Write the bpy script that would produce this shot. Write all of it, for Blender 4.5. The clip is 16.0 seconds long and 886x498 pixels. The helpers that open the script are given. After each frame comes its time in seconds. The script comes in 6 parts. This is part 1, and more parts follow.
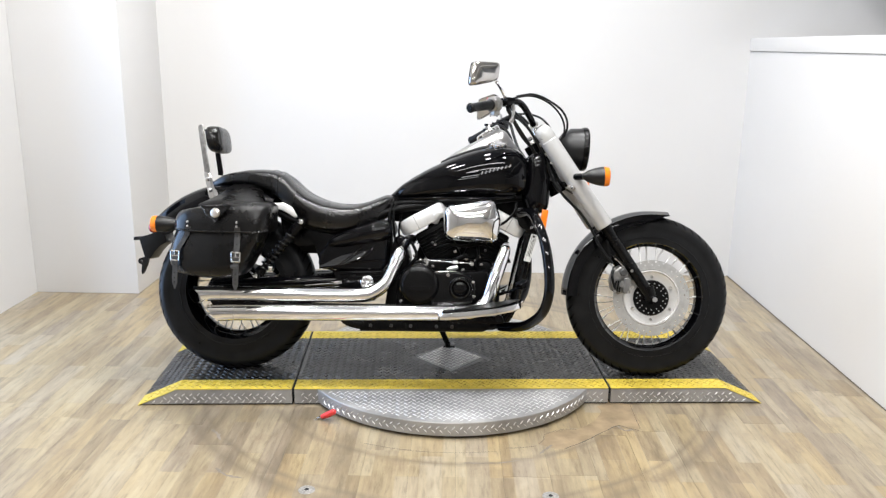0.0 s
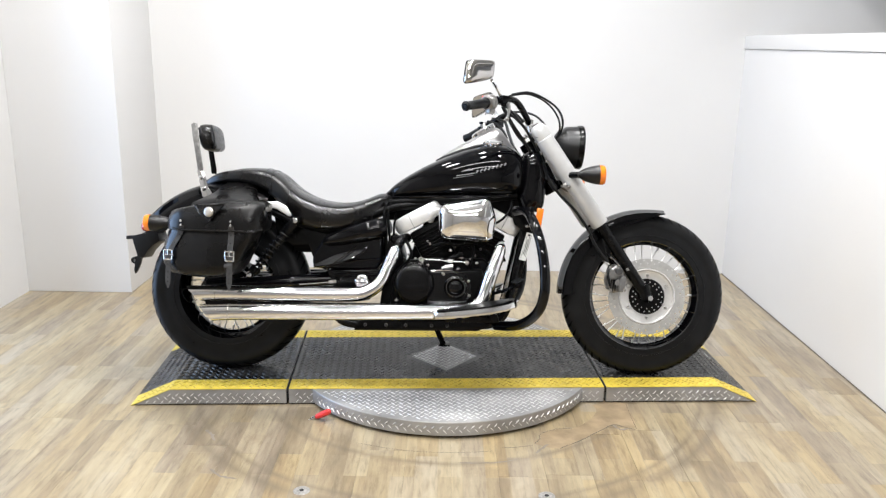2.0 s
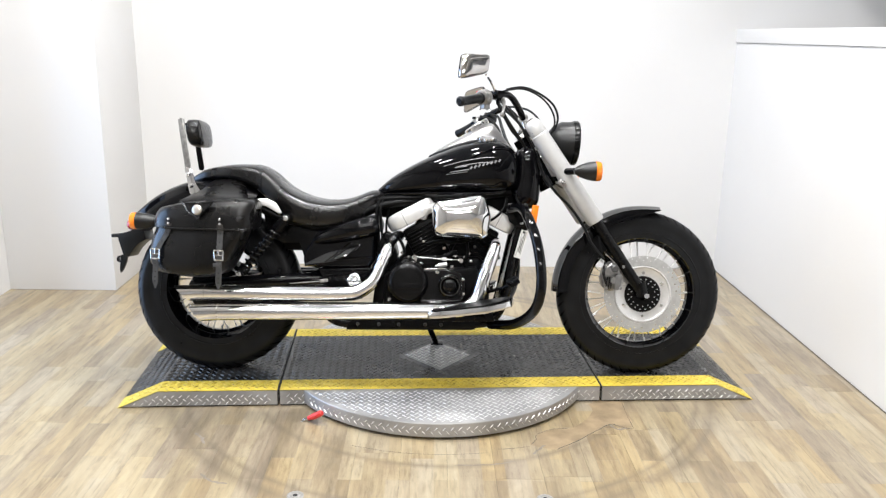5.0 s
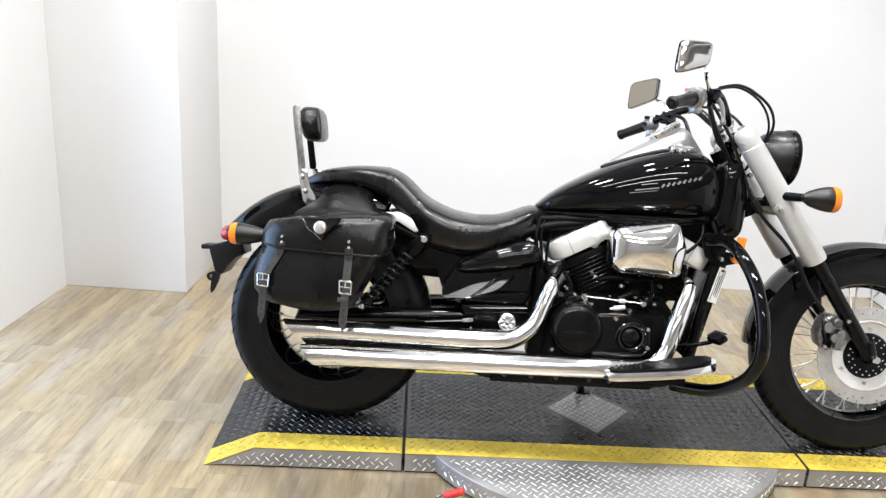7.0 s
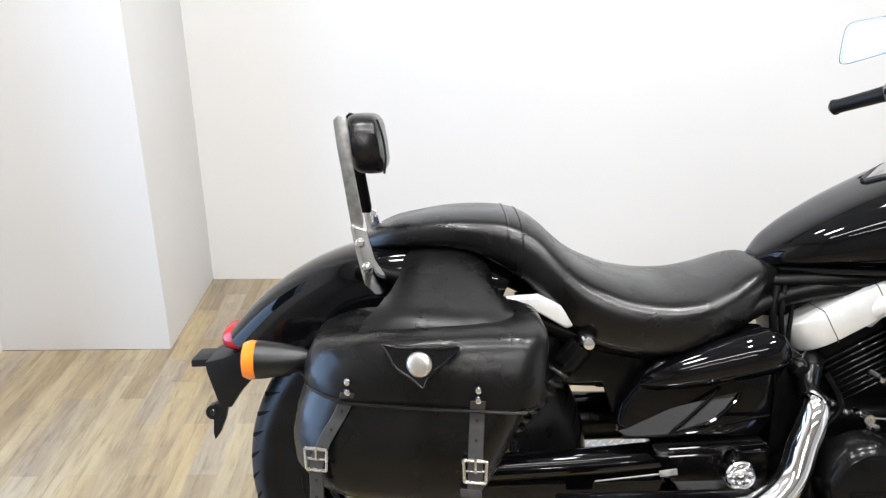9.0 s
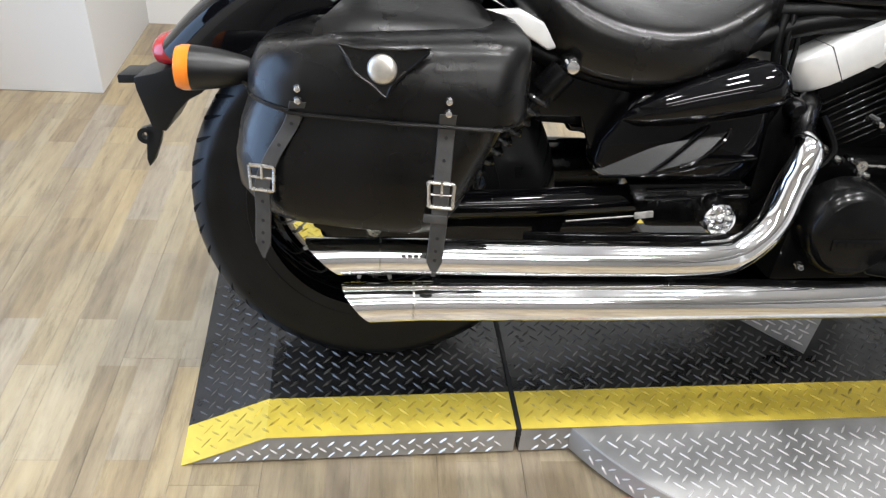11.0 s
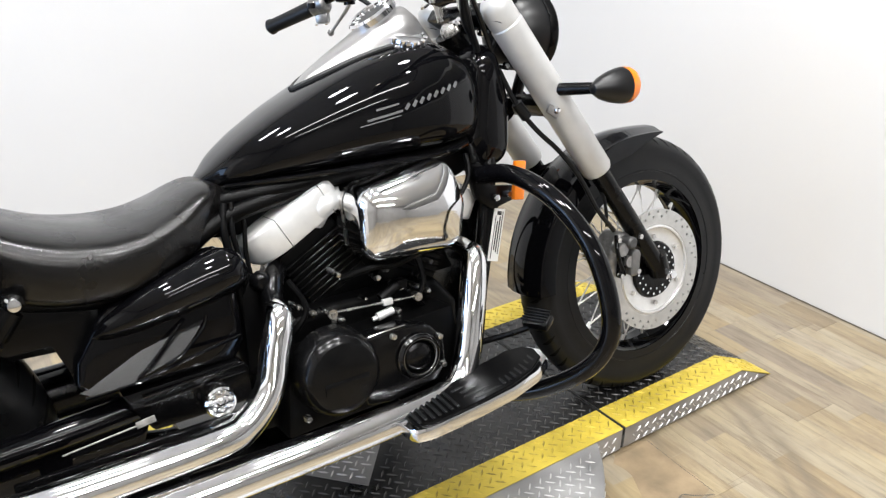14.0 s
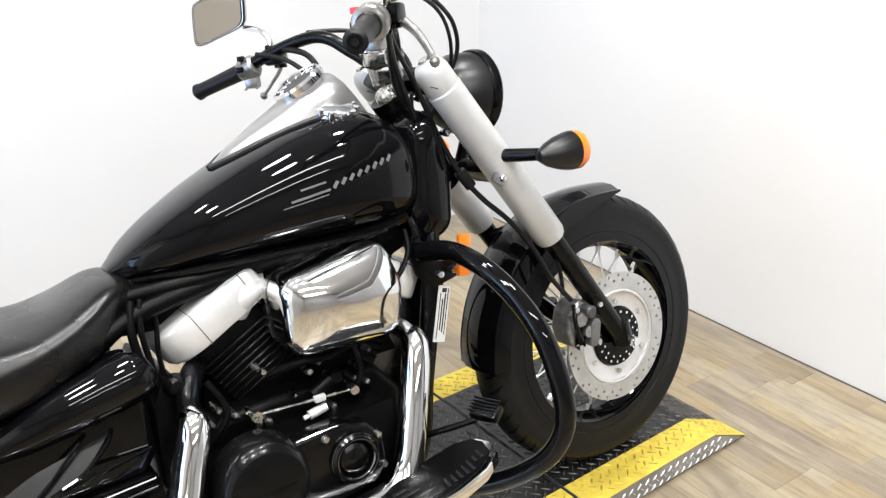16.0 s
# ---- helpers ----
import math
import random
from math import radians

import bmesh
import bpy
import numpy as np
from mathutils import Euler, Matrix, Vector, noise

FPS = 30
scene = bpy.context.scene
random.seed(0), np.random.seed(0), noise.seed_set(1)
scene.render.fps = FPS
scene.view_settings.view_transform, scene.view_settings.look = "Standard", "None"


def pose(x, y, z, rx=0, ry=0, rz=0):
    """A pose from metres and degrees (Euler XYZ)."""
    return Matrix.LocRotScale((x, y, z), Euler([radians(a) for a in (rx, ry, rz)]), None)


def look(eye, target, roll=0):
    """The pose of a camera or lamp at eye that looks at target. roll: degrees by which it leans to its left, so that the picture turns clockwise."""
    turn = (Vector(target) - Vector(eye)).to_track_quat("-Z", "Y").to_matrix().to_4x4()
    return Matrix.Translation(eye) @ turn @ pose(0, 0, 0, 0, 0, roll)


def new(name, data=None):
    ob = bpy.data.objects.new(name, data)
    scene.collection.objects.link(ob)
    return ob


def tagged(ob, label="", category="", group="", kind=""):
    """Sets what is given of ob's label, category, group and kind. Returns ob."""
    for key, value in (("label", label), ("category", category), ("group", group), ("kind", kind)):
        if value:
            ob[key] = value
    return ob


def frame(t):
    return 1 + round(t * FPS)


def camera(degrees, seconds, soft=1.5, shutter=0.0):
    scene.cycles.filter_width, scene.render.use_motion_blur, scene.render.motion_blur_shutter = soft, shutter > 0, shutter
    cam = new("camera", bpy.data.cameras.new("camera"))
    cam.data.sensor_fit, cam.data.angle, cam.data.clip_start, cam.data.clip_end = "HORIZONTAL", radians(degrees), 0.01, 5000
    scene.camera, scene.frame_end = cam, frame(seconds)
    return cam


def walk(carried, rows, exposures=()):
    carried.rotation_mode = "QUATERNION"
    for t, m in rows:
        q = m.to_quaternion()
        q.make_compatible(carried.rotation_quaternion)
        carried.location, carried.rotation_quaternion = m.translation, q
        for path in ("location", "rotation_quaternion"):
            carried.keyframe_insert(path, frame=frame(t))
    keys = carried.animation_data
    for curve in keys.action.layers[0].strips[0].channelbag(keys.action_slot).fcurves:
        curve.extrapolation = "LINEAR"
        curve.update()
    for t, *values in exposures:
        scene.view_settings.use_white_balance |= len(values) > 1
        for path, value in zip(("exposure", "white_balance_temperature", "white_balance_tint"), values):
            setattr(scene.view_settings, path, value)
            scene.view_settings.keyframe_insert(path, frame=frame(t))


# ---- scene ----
LEAN, DECK = 11.4, 0.066
cam = camera(57.264, 16.0, soft=1.3)
ROWS = [
    (0, look((0.8507, -3.0558, 1.3391), (0.8311, -1.1164, 0.8512), 0.84)),
    (0.5, look((0.8429, -3.0556, 1.3437), (0.8249, -1.1181, 0.8477), 0.74)),
    (1, look((0.8418, -3.0535, 1.337), (0.823, -1.1169, 0.8379), 0.91)),
    (1.5, look((0.8474, -3.0462, 1.3375), (0.8291, -1.1121, 0.8284), 0.7)),
    (2, look((0.845, -3.0407, 1.3426), (0.8412, -1.1029, 0.8475), 0.89)),
    (2.5, look((0.8491, -3.032, 1.3408), (0.8577, -1.0993, 0.8262), 1.45)),
    (3, look((0.8513, -3.0212, 1.3381), (0.8664, -1.0911, 0.8144), 1.39)),
    (3.5, look((0.8463, -3.019, 1.3389), (0.8524, -1.0832, 0.8362), 1.24)),
    (5.8, look((0.7114, -2.8911, 1.3506), (0.7782, -0.966, 0.8125), 1.48)),
    (6, look((0.666, -2.8497, 1.3482), (0.7445, -0.9306, 0.7907), 1.9)),
    (6.2, look((0.6231, -2.7989, 1.3358), (0.7338, -0.8884, 0.7544), 2.18)),
    (6.5, look((0.5822, -2.6062, 1.3189), (0.6559, -0.6871, 0.7605), 3.3)),
    (6.7, look((0.5181, -2.5000, 1.3363), (0.5273, -0.5727, 0.8021), 2.02)),
    (7, look((0.3756, -2.3179, 1.3406), (0.3444, -0.4042, 0.7601), 3.39)),
    (7.2, look((0.2742, -2.1992, 1.3377), (0.3073, -0.2857, 0.7567), 1.14)),
    (7.3, look((0.2421, -2.1492, 1.3421), (0.2774, -0.2391, 0.7504), -0.83)),
    (7.4, look((0.2117, -2.0810, 1.3445), (0.2777, -0.1669, 0.7681), -1.58)),
    (7.5, look((0.1862, -2.0155, 1.3447), (0.2868, -0.1112, 0.7421), -1.88)),
    (7.6, look((0.1664, -1.9521, 1.3341), (0.2507, -0.0484, 0.7270), -1.23)),
    (7.7, look((0.1542, -1.8811, 1.3273), (0.2138, 0.0344, 0.7552), -0.19)),
    (7.8, look((0.140, -1.804, 1.345), (0.165, 0.110, 0.766), -0.3)),
    (8, look((0.1103, -1.6617, 1.3512), (0.0554, 0.2496, 0.7649), -0.58)),
    (8.2, look((0.0883, -1.5416, 1.3522), (0.0408, 0.3581, 0.7288), -0.67)),
    (10.3, look((0.008, -1.0973, 1.2224), (0.1355, 0.6095, 0.1877), 2.33)),
    (10.5, look((0.0118, -1.1111, 1.2029), (0.142, 0.5516, 0.0989), 2.86)),
    (11, look((0.018, -1.1492, 1.1645), (0.1609, 0.4456, -0.034), 4.31)),
    (11.5, look((0.0432, -1.164, 1.1539), (0.2545, 0.4308, -0.0343), 2.61)),
    (12, look((0.1043, -1.1639, 1.1684), (0.5144, 0.4305, 0.0328), 2.09)),
    (12.5, look((0.148, -1.1657, 1.18), (0.8301, 0.3746, 0.102), 2.09)),
    (13, look((0.1966, -1.1835, 1.1809), (1.059, 0.3038, 0.1591), 1.86)),
    (13.5, look((0.227, -1.21, 1.2026), (1.1869, 0.2743, 0.2669), 2.11)),
    (14, look((0.2413, -1.2317, 1.2372), (1.2347, 0.2959, 0.4129), 1.22)),
    (14.5, look((0.2462, -1.2429, 1.2591), (1.2804, 0.2814, 0.48), 0.91)),
    (15, look((0.2435, -1.2398, 1.2665), (1.2951, 0.2883, 0.5188), 1.1)),
    (15.5, look((0.2518, -1.2227, 1.2742), (1.3421, 0.2799, 0.5305), 1.86)),
    (16, look((0.3896, -1.1462, 1.2838), (1.4325, 0.3781, 0.5164), 0.06)),
]
walk(cam, ROWS, [(0,-0.81),(3.5,-0.73),(6,-0.65),(7,-0.66),(8.2,-0.72),(10.3,-0.74),(11,-0.85),(12.5,-0.95),(13.5,-0.82),(14.5,-0.74),(16,-0.68)])


# ---- world and light ----
world = bpy.data.worlds.new("world")
scene.world = world
world.use_nodes = True
world.node_tree.nodes["Background"].inputs[0].default_value = (0.75, 0.8, 0.9, 1)
world.node_tree.nodes["Background"].inputs[1].default_value = 0.05


def area(name, m, size, power, colour=(1, 1, 1), shape="DISK", size_y=None):
    lamp = bpy.data.lights.new(name, "AREA")
    lamp.shape, lamp.size, lamp.energy, lamp.color = shape, size, power, colour
    if size_y:
        lamp.size_y = size_y
    ob = new(name, lamp)
    ob.matrix_world = m
    return ob


CEILING = 3.1
SPOTS = [(x, y) for y in (0.30, -0.85) for x in (-0.35, 0.57, 1.5)]
TUBES = [(0.575, y) for y in (-2.4, -4.3)]
TUBE_POWER = {-2.4: 98, -4.3: 104}
for x, y in SPOTS:
    area("ceiling_spot_light", pose(x, y, CEILING - 0.035), 0.26, 54 if y < 0 else 32 if x < 0 else 50, (0.992, 0.99, 0.99))
for x, y in TUBES:
    area("ceiling_tube_light", pose(x, y, CEILING - 0.065), 2.40, TUBE_POWER[y], (0.992, 0.99, 0.998), "RECTANGLE", 0.16)
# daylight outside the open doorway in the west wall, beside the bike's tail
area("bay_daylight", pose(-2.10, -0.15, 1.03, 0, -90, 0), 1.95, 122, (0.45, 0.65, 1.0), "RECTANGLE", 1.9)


# ---- materials ----
def mat(name, colour, rough=0.5, metal=0.0, coat=0.0, vary=0.0, scale=8.0, bump=0.0, bump_scale=200.0, rough_vary=0.0, detail=4.0, spec=0.5):
    m = bpy.data.materials.new(name)
    m.use_nodes = True
    nt = m.node_tree
    b = nt.nodes["Principled BSDF"]
    b.inputs["Base Color"].default_value = (*colour, 1)
    b.inputs["Roughness"].default_value = rough
    b.inputs["Metallic"].default_value = metal
    b.inputs["Coat Weight"].default_value = coat
    b.inputs["Coat Roughness"].default_value = 0.04
    b.inputs["Specular IOR Level"].default_value = spec
    geo = nt.nodes.new("ShaderNodeTexCoord")
    if vary or rough_vary:
        n = nt.nodes.new("ShaderNodeTexNoise")
        n.inputs["Scale"].default_value, n.inputs["Detail"].default_value = scale, detail
        nt.links.new(geo.outputs["Object"], n.inputs["Vector"])
        if vary:
            r = nt.nodes.new("ShaderNodeMapRange")
            r.inputs["From Min"].default_value, r.inputs["From Max"].default_value = 0.25, 0.75
            r.inputs["To Min"].default_value, r.inputs["To Max"].default_value = 1 - vary, 1 + vary
            mix = nt.nodes.new("ShaderNodeVectorMath")
            mix.operation = "SCALE"
            mix.inputs[0].default_value = colour
            nt.links.new(n.outputs[0], r.inputs[0])
            nt.links.new(r.outputs[0], mix.inputs["Scale"])
            nt.links.new(mix.outputs[0], b.inputs["Base Color"])
        if rough_vary:
            r = nt.nodes.new("ShaderNodeMapRange")
            r.inputs["From Min"].default_value, r.inputs["From Max"].default_value = 0.3, 0.7
            r.inputs["To Min"].default_value, r.inputs["To Max"].default_value = max(0.02, rough - rough_vary), rough + rough_vary
            nt.links.new(n.outputs[0], r.inputs[0])
            nt.links.new(r.outputs[0], b.inputs["Roughness"])
    if bump:
        n = nt.nodes.new("ShaderNodeTexNoise")
        n.inputs["Scale"].default_value, n.inputs["Detail"].default_value = bump_scale, 3
        nt.links.new(geo.outputs["Object"], n.inputs["Vector"])
        k = nt.nodes.new("ShaderNodeBump")
        k.inputs["Strength"].default_value, k.inputs["Distance"].default_value = bump, 0.002
        nt.links.new(n.outputs[0], k.inputs["Height"])
        nt.links.new(k.outputs[0], b.inputs["Normal"])
    return m


GLOSS = mat("black_gloss_paint", (0.002, 0.002, 0.0025), 0.035, 0, 0.0, spec=0.26)
SATIN = mat("black_satin_metal", (0.002, 0.002, 0.0022), 0.22, 0.0, 0, 0.3, 30, 0.05, 300, 0.07, spec=0.18)
PLASTIC = mat("black_plastic", (0.006, 0.0064, 0.007), 0.38, 0, 0, 0.2, 40, 0.1, 500, spec=0.24)
PANEL = mat("satin_grey_black_panel", (0.006, 0.006, 0.0062), 0.26, 0, 0, 0.1, 30, spec=0.27)
BLACKOUT = mat("matt_black_casting", (0.0018, 0.0018, 0.0019), 0.34, 0, 0, 0.3, 40, 0.05, 300, spec=0.08)
ENGINE = mat("black_engine_enamel", (0.002, 0.002, 0.0022), 0.16, 0, 0, 0.3, 30, 0.03, 300, 0.05, spec=0.30)
LEATHER = mat("black_seat_leather", (0.0025, 0.0023, 0.0023), 0.25, 0, 0, 0.35, 9, 0.16, 320, 0.12, spec=0.42)
BAG_LEATHER = mat("worn_black_saddle_leather", (0.0025, 0.0023, 0.0023), 0.29, 0, 0, 0.5, 9, 0.42, 42, 0.10, spec=0.30)
SHELL = mat("satin_black_lamp_shell", (0.004, 0.004, 0.0045), 0.34, 0, 0, 0.2, 40, 0.05, 400, spec=0.42)
STRAP_LEATHER = mat("grey_black_strap_leather", (0.035, 0.034, 0.033), 0.55, 0, 0, 0.4, 40, 0.2, 300)
RUBBER = mat("tyre_rubber", (0.0060, 0.0062, 0.0067), 0.36, 0, 0, 0.35, 18, 0.10, 400, 0.10, spec=0.20)
GROOVE = mat("tyre_groove_rubber", (0.0022, 0.0022, 0.0022), 0.8, spec=0.10)
CHROME = mat("polished_chrome", (0.86, 0.865, 0.88), 0.085, 1, 0, 0, 8, 0, 200, 0.0)
PIPE = mat("hazed_exhaust_chrome", (0.84, 0.845, 0.86), 0.075, 1, 0, 0, 16, 0.03, 60, 0.05)
STEEL = mat("brushed_steel", (0.62, 0.61, 0.59), 0.25, 1, 0, 0.12, 60, 0.05, 300, 0.08)
SILVER = mat("silver_fork_paint", (0.54, 0.54, 0.533), 0.36, 0.25, 0.2, 0.07, 26, 0.05, 120)
CASTING = mat("satin_silver_casting", (0.76, 0.76, 0.75), 0.34, 0.40, 0, 0.05, 50, 0.06, 400)
CARRIER = mat("turned_carrier_alloy", (0.72, 0.715, 0.70), 0.24, 0.55, 0, 0.06, 60)
CALIPER = mat("caliper_grey_paint", (0.135, 0.133, 0.13), 0.42, 0.3, 0, 0.2, 60, 0.1, 300)
GREY = mat("grey_cast_metal", (0.06, 0.06, 0.06), 0.4, 0.3, 0, 0.3, 60, 0.1, 300)
SPRING = mat("black_enamelled_spring", (0.014, 0.014, 0.0145), 0.15, 0.2)
ALLOY = mat("satin_switch_alloy", (0.27, 0.265, 0.257), 0.28, 0.75, 0, 0.35, 70, 0.1, 300)
COVER = mat("brushed_black_cover", (0.003, 0.003, 0.0032), 0.19, 0, 0, 0.3, 30, 0.04, 300, 0.05, spec=0.20)
EDGE_HIGHLIGHT = mat("edge_highlight_metal", (0.16, 0.16, 0.16), 0.12, 1)
SMOKE = mat("dull_chrome_plating", (0.55, 0.53, 0.51), 0.10, 1)
CONSOLE = mat("satin_chrome", (0.34, 0.335, 0.33), 0.30, 0.75, 0, 0.05, 30)
MIRROR = mat("tinted_mirror_glass", (0.42, 0.38, 0.33), 0.02, 1)
GLASS = mat("headlight_glass", (0.80, 0.81, 0.82), 0.04, 1)
ROTOR = mat("worn_rotor_steel", (0.50, 0.497, 0.485), 0.36, 0.6, 0, 0.1, 60)
AMBER = mat("amber_lens", (0.80, 0.20, 0.010), 0.18, 0, 0.5)
RED = mat("red_lens", (0.36, 0.006, 0.008), 0.10, 0, 0.2)
RED_PLASTIC = mat("red_plastic", (0.6, 0.035, 0.03), 0.4, 0, 0, 0.15, 60)
WHITE_LABEL = mat("white_label", (0.78, 0.78, 0.76), 0.5)
INK = mat("black_ink", (0.02, 0.02, 0.02), 0.6)
BADGE = mat("grey_silver_badge", (0.22, 0.22, 0.225), 0.32, 0.5)
CONCHO = mat("brushed_concho_silver", (0.55, 0.52, 0.47), 0.34, 0.85, 0, 0.15, 90)
YELLOW_LUG = mat("chipped_yellow_paint", (0.44, 0.33, 0.040), 0.5, 0, 0, 0.7, 40, 0.1, 200)
YELLOW = mat("worn_yellow_paint", (0.57, 0.435, 0.055), 0.5, 0, 0, 0.16, 22, 0.1, 200)
TREAD_BLACK = mat("worn_black_tread_paint", (0.012, 0.0118, 0.0115), 0.30, 0.0, 0, 0.5, 12, 0.15, 160, 0.1, spec=0.55)
TREAD_BLACK_LUG = mat("rubbed_black_tread_lug", (0.070, 0.069, 0.067), 0.34, 0.3, 0, 0.6, 14)
PLATE = mat("aluminium_tread_plate", (0.335, 0.331, 0.325), 0.40, 0.45, 0, 0.40, 6, 0.12, 160, 0.1)
PLATE_LUG = mat("aluminium_tread_lug", (0.68, 0.675, 0.665), 0.34, 0.5, 0, 0.15, 30)
DARK = mat("dark_gap", (0.006, 0.006, 0.006), 0.8)
WALL = mat("white_wall_paint", (0.65, 0.647, 0.645), 0.55, 0, 0, 0.02, 1.5, 0.08, 60)
# white wall toned down: the recess's shade is put into its colour
WALL_SHADED = mat("shaded_wall_paint", (0.42, 0.415, 0.405), 0.7, 0, 0, 0.06, 2)
# for the unseen south walls: dimness put into the colour, keeps reflections dark
WALL_DIMMED = mat("dimmed_unseen_wall", (0.30, 0.296, 0.29), 0.8, 0, 0, 0.1, 2)
CEIL = mat("white_ceiling_paint", (0.74, 0.737, 0.73), 0.8, 0, 0, 0.05, 2)
SLAB = mat("concrete_slab", (0.18, 0.16, 0.14), 0.8, 0, 0, 0.2, 6)
ANCHOR = mat("dusty_worn_steel", (0.25, 0.24, 0.225), 0.55, 0.2, 0, 0.4, 120)
PATCH = mat("rubbed_grey_vinyl", (0.185, 0.160, 0.128), 0.6, 0, 0, 0.3, 25)
BARE = mat("bare_worn_brown_backing", (0.240, 0.178, 0.106), 0.55, 0, 0, 0.35, 14, 0.2, 60, 0, 6)
CRACK_AND_SHADOW = mat("dark_crack_and_shadow_line", (0.12, 0.105, 0.085), 0.9)
GLOW = bpy.data.materials.new("lamp_glass")
GLOW.use_nodes = True
GLOW.node_tree.nodes["Principled BSDF"].inputs["Emission Color"].default_value = (1, 0.95, 0.88, 1)
GLOW.node_tree.nodes["Principled BSDF"].inputs["Emission Strength"].default_value = 6


def plank_material():
    m = bpy.data.materials.new("worn_oak_vinyl")
    m.use_nodes = True
    nt = m.node_tree
    N, Lk = nt.nodes.new, nt.links.new
    b = nt.nodes["Principled BSDF"]
    pos = N("ShaderNodeNewGeometry")
    info = N("ShaderNodeObjectInfo")

    def maths(op, a, c=None, third=None):
        k = N("ShaderNodeMath")
        k.operation = op
        for i, v in enumerate((a, c, third)):
            if v is None:
                continue
            if isinstance(v, (int, float)):
                k.inputs[i].default_value = v
            else:
                Lk(v, k.inputs[i])
        return k.outputs[0]

    def noise_of(vec, scale, detail=4.0, rough=0.55):
        k = N("ShaderNodeTexNoise")
        k.inputs["Scale"].default_value, k.inputs["Detail"].default_value, k.inputs["Roughness"].default_value = scale, detail, rough
        Lk(vec, k.inputs["Vector"])
        return k.outputs[0]

    def ramp(f, stops):
        k = N("ShaderNodeValToRGB")
        e = k.color_ramp.elements
        while len(e) < len(stops):
            e.new(0.5)
        for el, (p, c) in zip(e, stops):
            el.position, el.color = p, (*c, 1)
        Lk(f, k.inputs[0])
        return k.outputs[0]

    def mix(kind, f, a, c):
        k = N("ShaderNodeMix")
        k.data_type, k.blend_type = "RGBA", kind
        if isinstance(f, (int, float)):
            k.inputs[0].default_value = f
        else:
            Lk(f, k.inputs[0])
        for s, v in ((6, a), (7, c)):
            if isinstance(v, tuple):
                k.inputs[s].default_value = (*v, 1)
            else:
                Lk(v, k.inputs[s])
        return k.outputs[2]

    # printed strips, two to a plank, of uneven tone
    swap = N("ShaderNodeMapping")
    swap.inputs["Rotation"].default_value = (0, 0, radians(90))
    Lk(pos.outputs["Position"], swap.inputs["Vector"])
    brick = N("ShaderNodeTexBrick")
    brick.inputs["Color1"].default_value, brick.inputs["Color2"].default_value = (0, 0, 0, 1), (1, 1, 1, 1)
    brick.inputs["Mortar"].default_value = (0.35, 0.35, 0.35, 1)
    brick.inputs["Scale"].default_value, brick.inputs["Mortar Size"].default_value = 1.0, 0.0012
    brick.inputs["Brick Width"].default_value, brick.inputs["Row Height"].default_value = 0.36, 0.076
    brick.offset, brick.squash = 0.37, 1.0
    Lk(swap.outputs[0], brick.inputs["Vector"])
    # grain along the plank
    stretch = N("ShaderNodeMapping")
    stretch.inputs["Scale"].default_value = (1, 0.13, 1)
    Lk(pos.outputs["Position"], stretch.inputs["Vector"])
    shift = N("ShaderNodeVectorMath")
    shift.operation = "ADD"
    Lk(stretch.outputs[0], shift.inputs[0])
    Lk(info.outputs["Random"], shift.inputs[1])
    grain = noise_of(shift.outputs[0], 54, 6, 0.68)
    broad = noise_of(shift.outputs[0], 15, 6, 0.66)
    cloud = noise_of(pos.outputs["Position"], 2.2, 4, 0.6)
    tone = maths("ADD", maths("MULTIPLY", brick.outputs[0], 0.22), maths("MULTIPLY", broad, 0.78))
    tone = maths("ADD", tone, maths("MULTIPLY", maths("SUBTRACT", info.outputs["Random"], 0.5), 0.11))
    col = ramp(tone, ((0.22, (0.145, 0.108, 0.064)), (0.42, (0.250, 0.197, 0.121)), (0.58, (0.342, 0.280, 0.172)), (0.80, (0.395, 0.340, 0.232))))
    # every few strips run greyer or browner than their neighbours
    hue = maths("FRACT", maths("MULTIPLY", brick.outputs[0], 7.31))
    col = mix("MULTIPLY", 0.65, col, ramp(hue, ((0.0, (1.06, 0.97, 0.80)), (0.35, (1.0, 1.0, 1.0)), (0.62, (0.97, 1.0, 1.10)), (1.0, (0.92, 0.98, 1.28)))))
    col = mix("MULTIPLY", 0.62, col, ramp(grain, ((0.34, (0.50, 0.46, 0.41)), (0.47, (0.92, 0.90, 0.87)), (0.64, (1.15, 1.12, 1.06)))))
    col = mix("MIX", maths("MULTIPLY", ramp(cloud, ((0.45, (0, 0, 0)), (0.75, (1, 1, 1)))), 0.28), col, (0.225, 0.184, 0.122))
    # knots and scuffs
    knots = noise_of(shift.outputs[0], 27, 3, 0.5)
    col = mix("MIX", maths("MULTIPLY", ramp(knots, ((0.66, (0, 0, 0)), (0.76, (1, 1, 1)))), 0.45), col, (0.12, 0.085, 0.052))
    scuff = noise_of(pos.outputs["Position"], 5.5, 6, 0.7)
    col = mix("MIX", maths("MULTIPLY", ramp(scuff, ((0.54, (0, 0, 0)), (0.70, (1, 1, 1)))), 0.50), col, (0.205, 0.150, 0.098))
    # rubbed rings round the turntable
    off = N("ShaderNodeVectorMath")
    off.operation = "SUBTRACT"
    off.inputs[1].default_value = (0.87, 0.13, 0)
    Lk(pos.outputs["Position"], off.inputs[0])
    dist = N("ShaderNodeVectorMath")
    dist.operation = "LENGTH"
    Lk(off.outputs[0], dist.inputs[0])
    wob = maths("ADD", dist.outputs["Value"], maths("MULTIPLY", maths("SUBTRACT", cloud, 0.5), 0.035))

